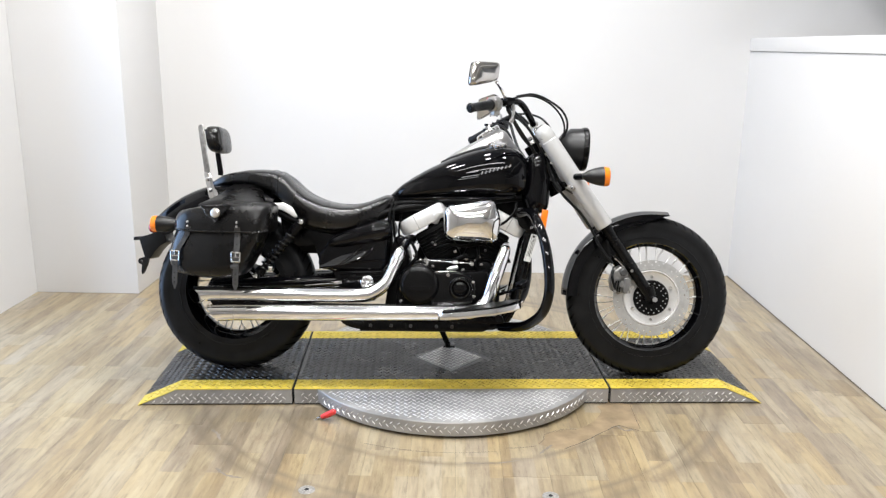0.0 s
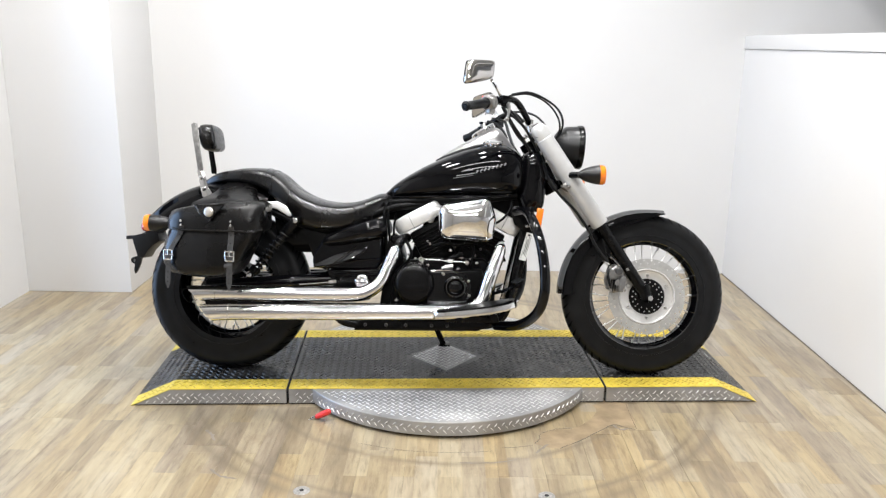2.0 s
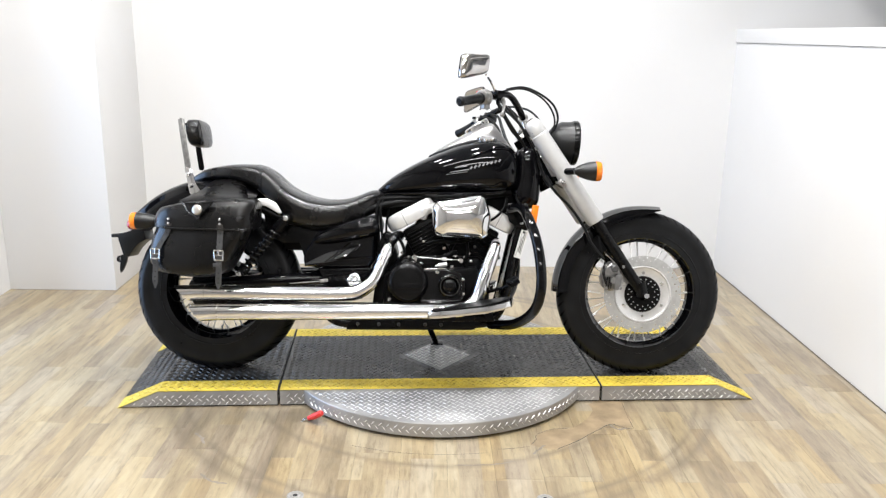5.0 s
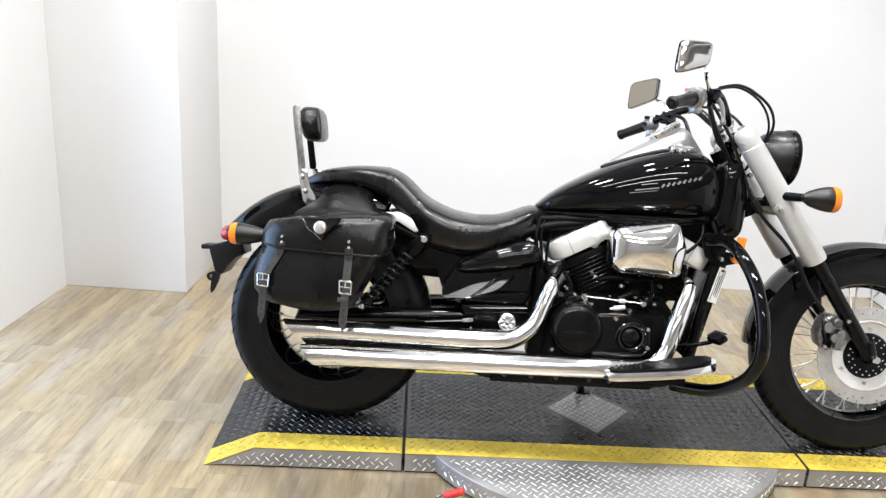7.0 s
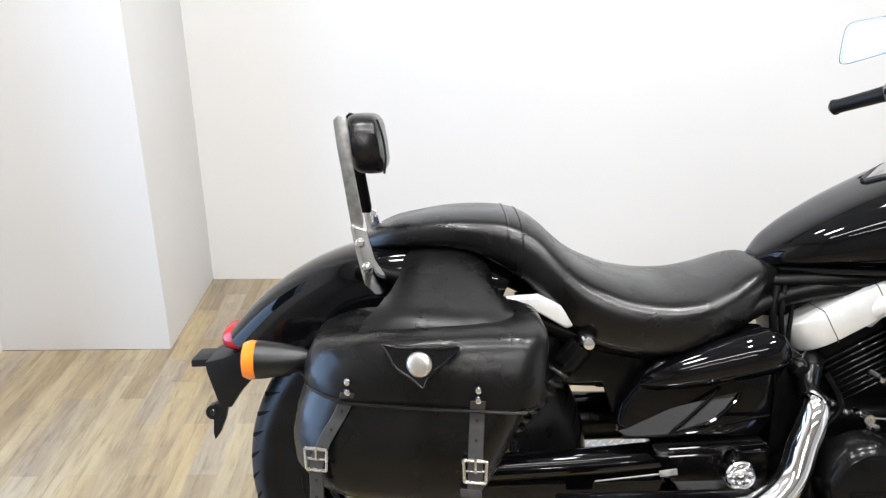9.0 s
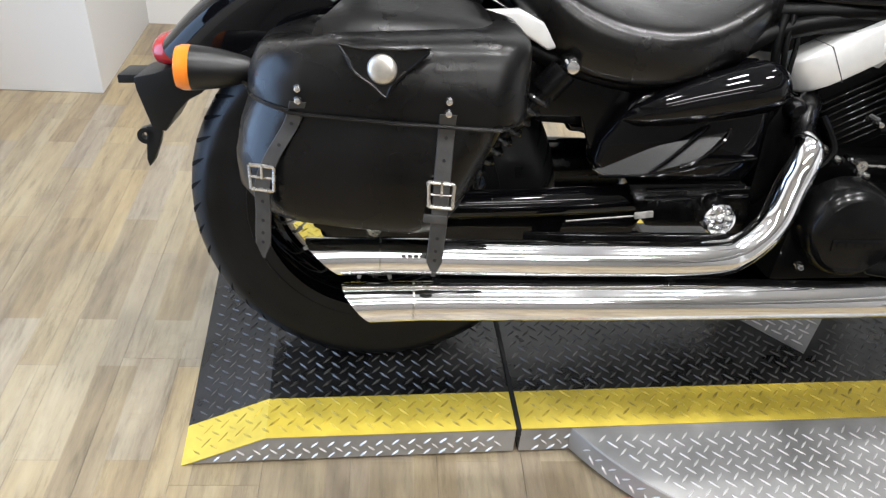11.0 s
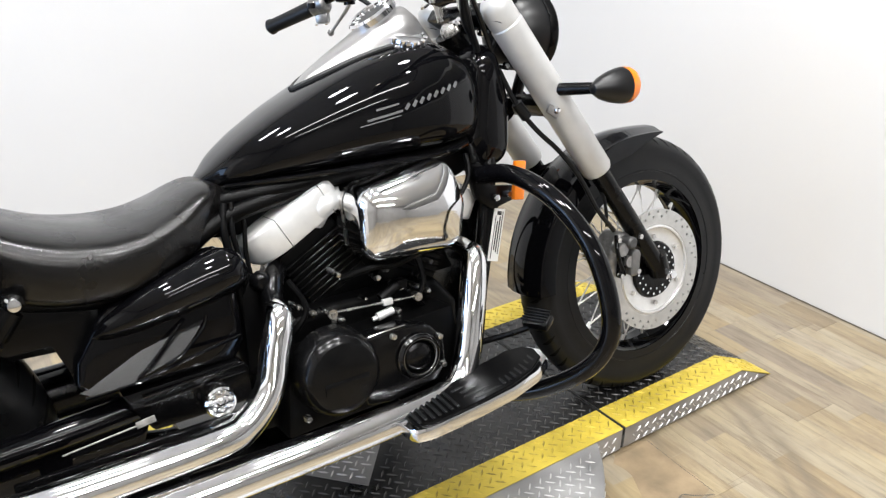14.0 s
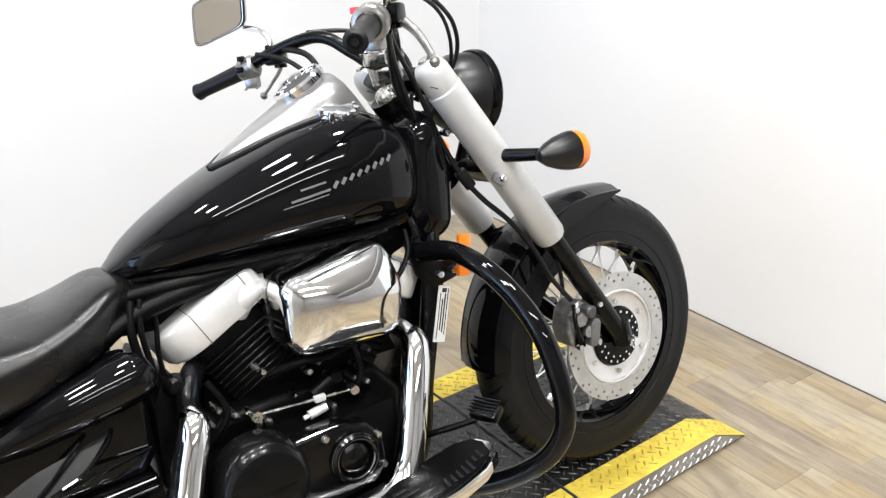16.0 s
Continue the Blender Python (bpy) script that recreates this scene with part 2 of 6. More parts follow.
    def ring(r, w):
        return maths("MAXIMUM", maths("SUBTRACT", 1.0, maths("DIVIDE", maths("ABSOLUTE", maths("SUBTRACT", wob, r)), w)), 0.0)

    marks = maths("ADD", ring(1.065, 0.045), maths("ADD", ring(1.01, 0.022), maths("MULTIPLY", ring(0.765, 0.022), 0.8)))
    marks = maths("MINIMUM", maths("MULTIPLY", marks, maths("MULTIPLY", noise_of(pos.outputs["Position"], 7, 3), 1.6)), 1.0)
    col = mix("MIX", maths("MULTIPLY", marks, 0.72), col, (0.135, 0.104, 0.070))
    b.inputs["Coat Weight"].default_value, b.inputs["Coat Roughness"].default_value = 0.7, 0.24
    Lk(col, b.inputs["Base Color"])
    Lk(maths("ADD", 0.32, maths("MULTIPLY", cloud, 0.22)), b.inputs["Roughness"])
    k = N("ShaderNodeBump")
    k.inputs["Strength"].default_value, k.inputs["Distance"].default_value = 0.12, 0.002
    Lk(grain, k.inputs["Height"])
    Lk(k.outputs[0], b.inputs["Normal"])
    return m


PLANK = plank_material()


# ---- mesh helpers ----
def finish(me, sharp=38):
    for p in me.polygons:
        p.use_smooth = True
    me.set_sharp_from_angle(angle=radians(sharp))


def part(name, bm, material, parent=None, label="", sharp=38, kind=""):
    bmesh.ops.recalc_face_normals(bm, faces=bm.faces)
    me = bpy.data.meshes.new(name)
    bm.to_mesh(me)
    bm.free()
    me.materials.append(material)
    finish(me, sharp)
    ob = new(name, me)
    if parent is not None:
        ob.parent = parent
    return tagged(ob, label, kind=kind)


def joined(*bms):
    out = bms[0]
    for b in bms[1:]:
        me = bpy.data.meshes.new("tmp")
        b.to_mesh(me)
        b.free()
        out.from_mesh(me)
        bpy.data.meshes.remove(me)
    return out


def loft(rings, cap=True, ring_closed=True):
    bm = bmesh.new()
    vs = [[bm.verts.new(p) for p in r] for r in rings]
    n = len(rings[0])
    for a, b in zip(vs, vs[1:]):
        for i in range(n if ring_closed else n - 1):
            j = (i + 1) % n
            bm.faces.new((a[i], a[j], b[j], b[i]))
    if cap:
        bm.faces.new(vs[0][::-1])
        bm.faces.new(vs[-1])
    return bm


def smooth_path(pts, sub=6):
    P = [Vector(p) for p in pts]
    if len(P) < 3 or sub < 2:
        return P
    out = []
    for i in range(len(P) - 1):
        p0, p1, p2, p3 = P[max(i - 1, 0)], P[i], P[i + 1], P[min(i + 2, len(P) - 1)]
        for k in range(sub):
            t = k / sub
            out.append(0.5 * (2 * p1 + (p2 - p0) * t + (2 * p0 - 5 * p1 + 4 * p2 - p3) * t * t + (3 * p1 - p0 - 3 * p2 + p3) * t ** 3))
    return out + [P[-1]]


def tube(pts, r, n=12, sub=6, flat=1.0):
    path = smooth_path(pts, sub)
    rs = r if isinstance(r, (list, tuple)) else [r] * len(pts)
    rings, up = [], None
    for i, p in enumerate(path):
        d = (path[min(i + 1, len(path) - 1)] - path[max(i - 1, 0)]).normalized()
        if up is None:
            up = d.orthogonal().normalized()
        up = (up - d * up.dot(d)).normalized()
        side = d.cross(up)
        f = i / max(len(path) - 1, 1) * (len(rs) - 1)
        a = min(int(f), len(rs) - 2) if len(rs) > 1 else 0
        rad = rs[a] + (rs[min(a + 1, len(rs) - 1)] - rs[a]) * (f - a)
        rings.append([p + rad * (math.cos(2 * math.pi * k / n) * up + flat * math.sin(2 * math.pi * k / n) * side) for k in range(n)])
    return loft(rings)


def rod(a, b, r, n=12, r2=None):
    return tube([a, b], [r, r if r2 is None else r2], n, 1)


def revolve(profile, centre, axis="Y", n=48, closed=False, start=0.0, turn=360.0):
    """profile: (radius, along) pairs, turned about an axis through centre."""
    c = Vector(centre)
    A = Vector({"X": (1, 0, 0), "Y": (0, 1, 0), "Z": (0, 0, 1)}[axis]) if isinstance(axis, str) else Vector(axis).normalized()
    U = A.orthogonal().normalized()
    V = A.cross(U)
    bm = bmesh.new()
    full = turn >= 360
    steps = n if full else n + 1
    rows = []
    for i in range(steps):
        t = radians(start + turn * i / n)
        e = U * math.cos(t) + V * math.sin(t)
        rows.append([bm.verts.new(c + e * max(r, 1e-5) + A * h) for r, h in profile])
    m = len(profile)
    for i in range(n):
        a, b = rows[i], rows[(i + 1) % steps]
        for j in range(m if closed else m - 1):
            k = (j + 1) % m
            bm.faces.new((a[j], a[k], b[k], b[j]))
    bmesh.ops.remove_doubles(bm, verts=bm.verts, dist=1e-4)
    return bm


def bevelled(bm, w, seg=2):
    if w:
        edges = [e for e in bm.edges if e.is_manifold and e.calc_face_angle(0) > radians(35)]
        bmesh.ops.bevel(bm, geom=edges, offset=w, segments=seg, profile=0.6, affect="EDGES", clamp_overlap=True)
    return bm


def prism(outline, y0, y1, bevel=0.004, seg=2, shrink=1.0):
    """An outline in (x, z) drawn out from y0 to y1; shrink narrows the y0 end about its middle."""
    n = len(outline)
    cx, cz = sum(p[0] for p in outline) / n, sum(p[1] for p in outline) / n
    bm = loft([[(cx + (x - cx) * shrink, y0, cz + (z - cz) * shrink) for x, z in outline], [(x, y1, z) for x, z in outline]])
    bmesh.ops.recalc_face_normals(bm, faces=bm.faces)
    return bevelled(bm, bevel, seg)


def box(centre, size, bevel=0.003, turn=(0, 0, 0), seg=2):
    bm = bmesh.new()
    bmesh.ops.create_cube(bm, size=1, matrix=Matrix.Diagonal((*size, 1)))
    bevelled(bm, bevel, seg)
    bm.transform(pose(*centre, *turn))
    return bm


def curve_at(table, x):
    xs = [p[0] for p in table]
    return [float(np.interp(x, xs, [p[k] for p in table])) for k in range(1, len(table[0]))]


def eased(table, x, w=0.012):
    """curve_at, softened over a short stretch so that no kink shows."""
    rows = [curve_at(table, x + d * w) for d in (-2, -1, 0, 1, 2)]
    return [sum(k * r[i] for k, r in zip((1, 2, 3, 2, 1), rows)) / 9 for i in range(len(rows[0]))]


def filleted(corners, n=8):
    """A closed outline through corners (x, z, radius), each one rounded off."""
    out = []
    for i, (x, z, r) in enumerate(corners):
        p, a, b = Vector((x, z)), Vector(corners[i - 1][:2]), Vector(corners[(i + 1) % len(corners)][:2])
        u, v = (a - p).normalized(), (b - p).normalized()
        h = u.angle(v) / 2
        c = p + (u + v).normalized() * (r / math.sin(h))
        s0, s1 = p + u * (r / math.tan(h)) - c, p + v * (r / math.tan(h)) - c
        for k in range(n + 1):
            w = (s0 * (1 - k / n) + s1 * (k / n)).normalized() * r + c
            out.append((w.x, w.y))
    return out



def thing(name, label, category, m=None, group=""):
    ob = new(name)
    ob.empty_display_size = 0.1
    if m is not None:
        ob.matrix_world = m
    return tagged(ob, label, category, group)


# ---- the room ----
X0, X1, XP, YP, Y1, Y0 = -1.402, 2.535, -0.845, 1.152, 1.715, -5.6
W = 0.15


def wall(name, x0, x1, y0, y1, z0, z1, material, bevel=0.0):
    ob = part(name, box(((x0 + x1) / 2, (y0 + y1) / 2, (z0 + z1) / 2), (x1 - x0, y1 - y0, z1 - z0), bevel), material)
    return tagged(ob, kind="structure")


floor = tagged(part("floor", box((0.9, -1.9, -0.054), (6.4, 8.4, 0.1), 0), SLAB), "worn wood-look vinyl plank floor", "floor", kind="structure")
wall("wall_north", XP, X1 + W, Y1, Y1 + W, 0, CEILING, WALL)
wall("wall_north_pier", X0, XP, YP, Y1 + W, 0, CEILING, WALL, 0.004)
wall("wall_west_north", X0 - W, X0, 0.56, Y1 + W, 0, CEILING, WALL)
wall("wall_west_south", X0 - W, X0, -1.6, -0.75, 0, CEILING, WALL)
wall("wall_west_far", X0 - W, X0, Y0, -1.6, 0, CEILING, WALL_DIMMED)
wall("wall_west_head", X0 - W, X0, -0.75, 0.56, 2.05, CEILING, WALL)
wall("wall_east", X1, X1 + W, -1.6, Y1, 0, 1.327, WALL)
wall("wall_east_south", X1, X1 + W, Y0, -1.6, 0, 1.327, WALL_DIMMED)
wall("wall_east_ledge", X1 - 0.008, X1 + 1.5, Y0, Y1, 1.329, 1.402, WALL, 0.003)
wall("wall_east_recess", X1 + 1.5, X1 + 1.5 + W, Y0, Y1 + W, 1.2, CEILING, WALL_SHADED)
# added soffit, out of view, keeps the lamps off the recess
wall("wall_east_soffit", X1, X1 + 1.5, Y0, Y1, 2.15, 2.30, WALL_SHADED)
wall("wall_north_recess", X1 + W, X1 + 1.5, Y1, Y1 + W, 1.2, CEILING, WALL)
wall("wall_south", X0 - W, X1 + 1.7, Y0 - W, Y0, 0, CEILING, WALL_DIMMED)
wall("ceiling", X0 - W, X1 + 1.7, Y0 - W, Y1 + W, CEILING, CEILING + 0.1, CEIL)
for x, y in SPOTS:
    lamp = thing("ceiling_spot", "round white recessed ceiling lamp, lit", "ceiling lamp", pose(x, y, CEILING), "ceiling lamps")
    part("housing", revolve([(0.11, 0.0), (0.135, -0.004), (0.135, -0.012), (0.105, -0.02), (0.105, 0.0)], (0, 0, 0), "Z", 32, True), WALL, lamp)
    part("diffuser", revolve([(0.0, -0.008), (0.103, -0.008), (0.103, -0.001), (0.0, -0.001)], (0, 0, 0), "Z", 32, True), GLOW, lamp)
for x, y in TUBES:
    lamp = thing("tube_lamp", "long white ceiling tube lamp, lit", "ceiling lamp", pose(x, y, CEILING), "tube lamps")
    part("housing", box((0, 0, -0.02), (2.48, 0.20, 0.04), 0.004), WALL, lamp)
    part("diffuser", box((0, 0, -0.047), (2.42, 0.17, 0.015), 0.005), GLOW, lamp)

# thin dark strip standing in for shadow and dust at the wall's foot
tagged(part("trim_east", box((X1 - 0.004, (Y0 + Y1) / 2, 0.002), (0.004, Y1 - Y0, 0.003), 0), CRACK_AND_SHADOW), kind="structure")

# ---- the turntable stand ----
YAW = 3.0
STAND = pose(0.852, 0.142, 0, 0, 0, YAW)
HALF = 0.318
U0, U1, U2, U3 = -1.195, -0.608, 0.604, 1.205
SL = 0.148
RIM = 0.605


def lugs(test, z_of, step=0.030, seed=3, size=0.0138):
    """Raised lozenges in a basket weave, where test(u, v) allows."""
    rnd = random.Random(seed)
    verts, faces = [], []
    n = int(1.4 / step)
    for i in range(-n, n + 1):
        for j in range(-n, n + 1):
            u, v = (i + 0.5 * (j % 2)) * step, j * step * 0.5
            if not test(u, v):
                continue
            z = z_of(u, v)
            a = radians(45 if j % 2 else -45) + rnd.uniform(-0.04, 0.04)
            c, s = math.cos(a), math.sin(a)
            k = len(verts)
            for p, q, h in ((-size, 0, -0.0004), (-size * 0.3, -size * 0.19, -0.0004), (size * 0.3, -size * 0.19, -0.0004), (size, 0, -0.0004), (size * 0.3, size * 0.19, -0.0004),
                            (-size * 0.3, size * 0.19, -0.0004), (-size * 0.5, 0, 0.0026), (size * 0.5, 0, 0.0026)):
                x, y = u + p * c - q * s, v + p * s + q * c
                verts.append((x, y, z_of(x, y) + h))
            for f in ((0, 1, 6), (1, 2, 7, 6), (2, 3, 7), (3, 4, 7), (4, 5, 6, 7), (5, 0, 6)):
                faces.append([k + e for e in f])
    return verts, faces


def lug_part(parent, test, z_of, material, **kw):
    v, f = lugs(test, z_of, **kw)
    me = bpy.data.meshes.new("tread_pattern")
    me.from_pydata(v, [], f)
    me.materials.append(material)
    finish(me, 20)
    ob = new("tread_pattern", me)
    ob.parent = parent
    return tagged(ob, kind="stuff")


def deck_z(u, v):
    if u < U0 + SL:
        return max(0.001, DECK * (u - U0) / SL)
    if u > U3 - SL:
        return max(0.001, DECK * (U3 - u) / SL)
    return DECK


STRIPE = 0.088


def sheet(u0, u1, v0, v1, lift, material, name, parent):
    """A thin painted layer that follows the deck's slope."""
    cuts = sorted({u0, u1, *[c for c in (U0 + SL, U3 - SL) if u0 < c < u1]})
    rings = []
    for u in cuts:
        z = deck_z(u, 0)
        rings.append([(u, v0, z - 0.002), (u, v1, z - 0.002), (u, v1, z + lift), (u, v0, z + lift)])
    return part(name, loft(rings), material, parent, sharp=10)


def deck_piece(name, label, u0, u1):
    t = thing(name, label, "platform", STAND, "turntable stand")
    cuts = sorted({u0, u1, *[c for c in (U0 + SL, U3 - SL) if u0 < c < u1]})
    part("body", loft([[(u, -HALF, min(0.006, 0.5 * deck_z(u, 0))), (u, HALF, min(0.006, 0.5 * deck_z(u, 0))), (u, HALF, max(deck_z(u, 0) - 0.004, 0.0015)), (u, -HALF, max(deck_z(u, 0) - 0.004, 0.0015))] for u in [min(max(c, U0 + 0.016), U3 - 0.016) for c in cuts]]), PLATE, t, sharp=10)
    # dark inset strip draws the contact shadow under the raised skirt
    part("base_strip", box(((max(u0, U0 + 0.05) + min(u1, U3 - 0.05)) / 2, 0, 0.0035), (min(u1, U3 - 0.05) - max(u0, U0 + 0.05), 2 * HALF - 0.012, 0.007), 0), DARK, t)
    sheet(u0, u1, -HALF + STRIPE, HALF - STRIPE, -0.001, TREAD_BLACK, "tread", t)
    sheet(u0, u1, -HALF - 0.001, -HALF + STRIPE, -0.0005, YELLOW, "yellow_stripe", t)
    sheet(u0, u1, HALF - STRIPE, HALF + 0.001, -0.0005, YELLOW, "yellow_stripe", t)
    lug_part(t, lambda u, v: u0 + 0.012 < u < u1 - 0.012 and abs(v) < HALF - STRIPE - 0.004 and abs(u) + abs(v) > 0.165, lambda u, v: deck_z(u, v) - 0.001, TREAD_BLACK_LUG)
    lug_part(t, lambda u, v: u0 + 0.012 < u < u1 - 0.012 and HALF - STRIPE < abs(v) < HALF - 0.012, lambda u, v: deck_z(u, v) - 0.0005, YELLOW_LUG)
    # front face lugs
    v, f = lugs(lambda u, w: u0 + 0.02 < u < u1 - 0.02 and 0.012 < w + 0.001 < deck_z(u, 0) - 0.012, lambda u, w: 0.0, step=0.028, size=0.0105)
    me = bpy.data.meshes.new("skirt_pattern")
    me.from_pydata([(x, -HALF - z, y) for x, y, z in v], [], f)
    me.materials.append(PLATE_LUG)
    finish(me, 20)
    ob = new("skirt_pattern", me)
    ob.parent = t
    tagged(ob, kind="stuff")
    return t


deck_piece("ramp", "black tread ramp with yellow edge stripes, under the rear tyre", U0, U1 - 0.006)
deck_piece("ramp", "black tread ramp with yellow edge stripes, under the front tyre", U2 + 0.006, U3)
mid = deck_piece("turntable_deck", "black tread-plate deck with yellow edges on a turntable", U1 + 0.004, U2 - 0.004)
part("diamond_patch", loft([[(x, y, DECK - 0.0015) for x, y in ((-0.135, 0), (0, -0.152), (0.135, 0), (0, 0.152))], [(x, y, DECK + 0.0005) for x, y in ((-0.135, 0), (0, -0.152), (0.135, 0), (0, 0.152))]]), PLATE, mid, "bare aluminium diamond in the deck's centre", 10)
lug_part(mid, lambda u, v: abs(u) / 0.135 + abs(v) / 0.152 < 0.9, lambda u, v: DECK + 0.0005, PLATE_LUG)
for s in (-1, 1):
    arc = [math.asin(HALF / RIM) + (math.pi - 2 * math.asin(HALF / RIM)) * i / 40 for i in range(41)]
    edge = [(RIM * math.cos(a), s * RIM * math.sin(a)) for a in arc]
    edge[0], edge[-1] = (edge[0][0], s * (HALF + 0.001)), (edge[-1][0], s * (HALF + 0.001))
    ap = part("apron", loft([[(x, y, 0.012) for x, y in edge], [(x, y, DECK - 0.006) for x, y in edge], [(x * 0.997, y * 0.997 if abs(y) > HALF + 0.01 else y, DECK - 0.003) for x, y in edge]]), PLATE, mid, "bare aluminium tread-plate half-disc", 30)
    lug_part(ap, lambda u, v: math.hypot(u, v) < RIM - 0.018 and s * v > HALF + 0.012, lambda u, v: DECK - 0.0035, PLATE_LUG)
    v, f = lugs(lambda u, w: abs(u) < 0.58 and 0.016 < w < DECK - 0.012, lambda u, w: 0.0, step=0.028, size=0.0105)
    me = bpy.data.meshes.new("skirt_pattern")
    me.from_pydata([((RIM + z) * math.cos(-s * math.pi / -2 + x / RIM), (RIM + z) * math.sin(-s * math.pi / -2 + x / RIM), y) for x, y, z in v], [], f)
    me.materials.append(PLATE_LUG)
    finish(me, 20)
    ob = new("skirt_pattern", me)
    ob.parent = ap
    tagged(ob, kind="stuff")
for u in (U1, U2):
    part("joint_strip", box((u, 0, DECK - 0.012), (0.008, 2 * HALF, 0.02), 0), DARK, mid, "black rubber joint")
part("bearing", revolve([(0.0, 0.0), (RIM - 0.03, 0.0), (RIM - 0.03, 0.0125), (0.0, 0.0125)], (0, 0, 0), "Z", 48), DARK, mid)

# the red-handled clamp on the floor
clip = thing("clamp", "small red-handled steel clamp lying against the turntable's rim", "clamp", pose(0.392, -0.330, 0.010, 0, -20, -20))
part("handle", tube([(-0.004, 0, 0.003), (0.02, 0, 0.006), (0.05, 0, 0.012), (0.06, 0, 0.013)], [0.008, 0.011, 0.0115, 0.007], 12, 4), RED_PLASTIC, clip)
part("jaw", joined(tube([(-0.004, 0, 0.003), (-0.025, 0.008, -0.001), (-0.048, 0.004, -0.007)], 0.0045, 8, 4), tube([(-0.004, 0, 0.003), (-0.028, -0.01, -0.001), (-0.05, -0.008, -0.007)], 0.004, 8, 4)), STEEL, clip)

# ---- the motorcycle ----
# local axes: x forward from the rear axle, y to its left, z up from the tyres' line; it leans on its side stand
bike = thing("motorcycle", "black cruiser motorcycle with leather saddlebag leaning on its side stand", "motorcycle", pose(0, 0, DECK, -LEAN))
RA, FA = (0.0, 0.0, 0.315), (1.633, 0.0, 0.317)


def tyre_profile(R, w, bead, side):
    """Outer and inner skin from bead to bead."""
    h = w / 2
    out = []
    for i in range(17):
        a = math.pi * i / 16
        out.append((bead + (R - bead) * math.sin(a) ** 0.62 if 0 < i < 16 else bead, -h * side * math.cos(a) if abs(math.cos(a)) > 0.9 else -h * math.copysign(abs(math.cos(a)) ** 0.8, math.cos(a))))
    return out


def wheel(front):
    c = FA if front else RA
    R, w, lip, inner = (0.319, 0.122, 0.226, 0.207) if front else (0.316, 0.164, 0.203, 0.176)
    label = "worn black front tyre" if front else "wide worn black rear tyre"
    tyre = part("tyre", revolve(tyre_profile(R, w, lip - 0.012, 0.86), c, "Y", 96), RUBBER, bike, label, 60)
    # tread sipes
    bm = bmesh.new()
    count = 52 if front else 46
    prof = tyre_profile(R, w, lip - 0.012, 0.86)
    for s in (-1, 1):
        for i in range(count):
            a0 = 2 * math.pi * (i + (0.5 if s > 0 else 0)) / count
            prev = None
            for k in range(7):
                f = k / 6
                idx = 3.9 + 3.3 * f
                j = int(idx)
                r = prof[j][0] + (prof[j + 1][0] - prof[j][0]) * (idx - j) + 0.0006
                y = s * -(prof[j][1] + (prof[j + 1][1] - prof[j][1]) * (idx - j)) * 1.004
                a = a0 + (0.10 if not front else 0.07) * (1 - (1 - f) ** 1.6)
                wd = 0.0075 * (0.30 + math.sin(math.pi * f)) / R
                pr = [bm.verts.new((c[0] + r * math.cos(a + d), y, c[2] + r * math.sin(a + d))) for d in (-wd / 2, wd / 2)]
                if prev:
                    bm.faces.new((prev[0], prev[1], pr[1], pr[0]))
                prev = pr
    part("tread_pattern", bm, GROOVE, tyre, kind="stuff")
    for s in (-1, 1):
        for rr, gap in ((lip + 0.010, 0.0012),):
            yy = float(np.interp(rr, [p[0] for p in prof[:9]], [p[1] for p in prof[:9]]))
            part("sidewall_rib", revolve([(rr - 0.003, s * (yy + 0.002)), (rr - 0.0015, s * (yy - gap)), (rr + 0.0015, s * (yy - gap)), (rr + 0.003, s * (yy + 0.002))], c, (0, 1, 0), 80, True), RUBBER, tyre)
    hw = w * 0.30
    rim = part("rim", revolve([(lip - 0.012, -hw - 0.012), (lip - 0.002, -hw - 0.010), (lip - 0.004, -hw), (inner + 0.012, -hw + 0.006), (inner, -hw * 0.5), (inner - 0.004, 0), (inner, hw * 0.5),
                               (inner + 0.012, hw - 0.006), (lip - 0.004, hw), (lip - 0.002, hw + 0.010), (lip - 0.012, hw + 0.012), (inner + 0.004, hw * 0.9), (inner - 0.010, hw * 0.4), (inner - 0.010, -hw * 0.4), (inner + 0.004, -hw * 0.9)],
                              c, "Y", 80, True), GLOSS, bike, "gloss black wheel rim", 30)
    part("hub", revolve([(0.0, -0.075), (0.026, -0.075), (0.03, -0.062), (0.052, -0.056), (0.054, -0.048), (0.03, -0.04), (0.028, 0.04), (0.054, 0.048), (0.052, 0.056), (0.026, 0.07), (0.0, 0.07)], c, "Y", 32), SATIN, rim)
    for i in range(36):
        s = 1 if i % 2 else -1
        a = 2 * math.pi * i / 36
        b = a + (0.34 if (i // 2) % 2 else -0.34)
        p = (c[0] + 0.05 * math.cos(b), s * 0.05, c[2] + 0.05 * math.sin(b))
        q = (c[0] + (inner - 0.004) * math.cos(a), s * 0.012, c[2] + (inner - 0.004) * math.sin(a))
        part("spoke", rod(p, q, 0.0020, 6), CASTING, rim)
    for i in range(36):
        a = 2 * math.pi * i / 36
        s = 1 if i % 2 else -1
        d = Vector((math.cos(a), 0, math.sin(a)))
        m = Vector((c[0], s * 0.012, c[2]))
        part("spoke_nipple", rod(m + d * (inner - 0.024), m + d * (inner - 0.008), 0.0034, 6), CASTING, rim)
    return tyre, rim


front_tyre, front_rim = wheel(True)
rear_tyre, rear_rim = wheel(False)

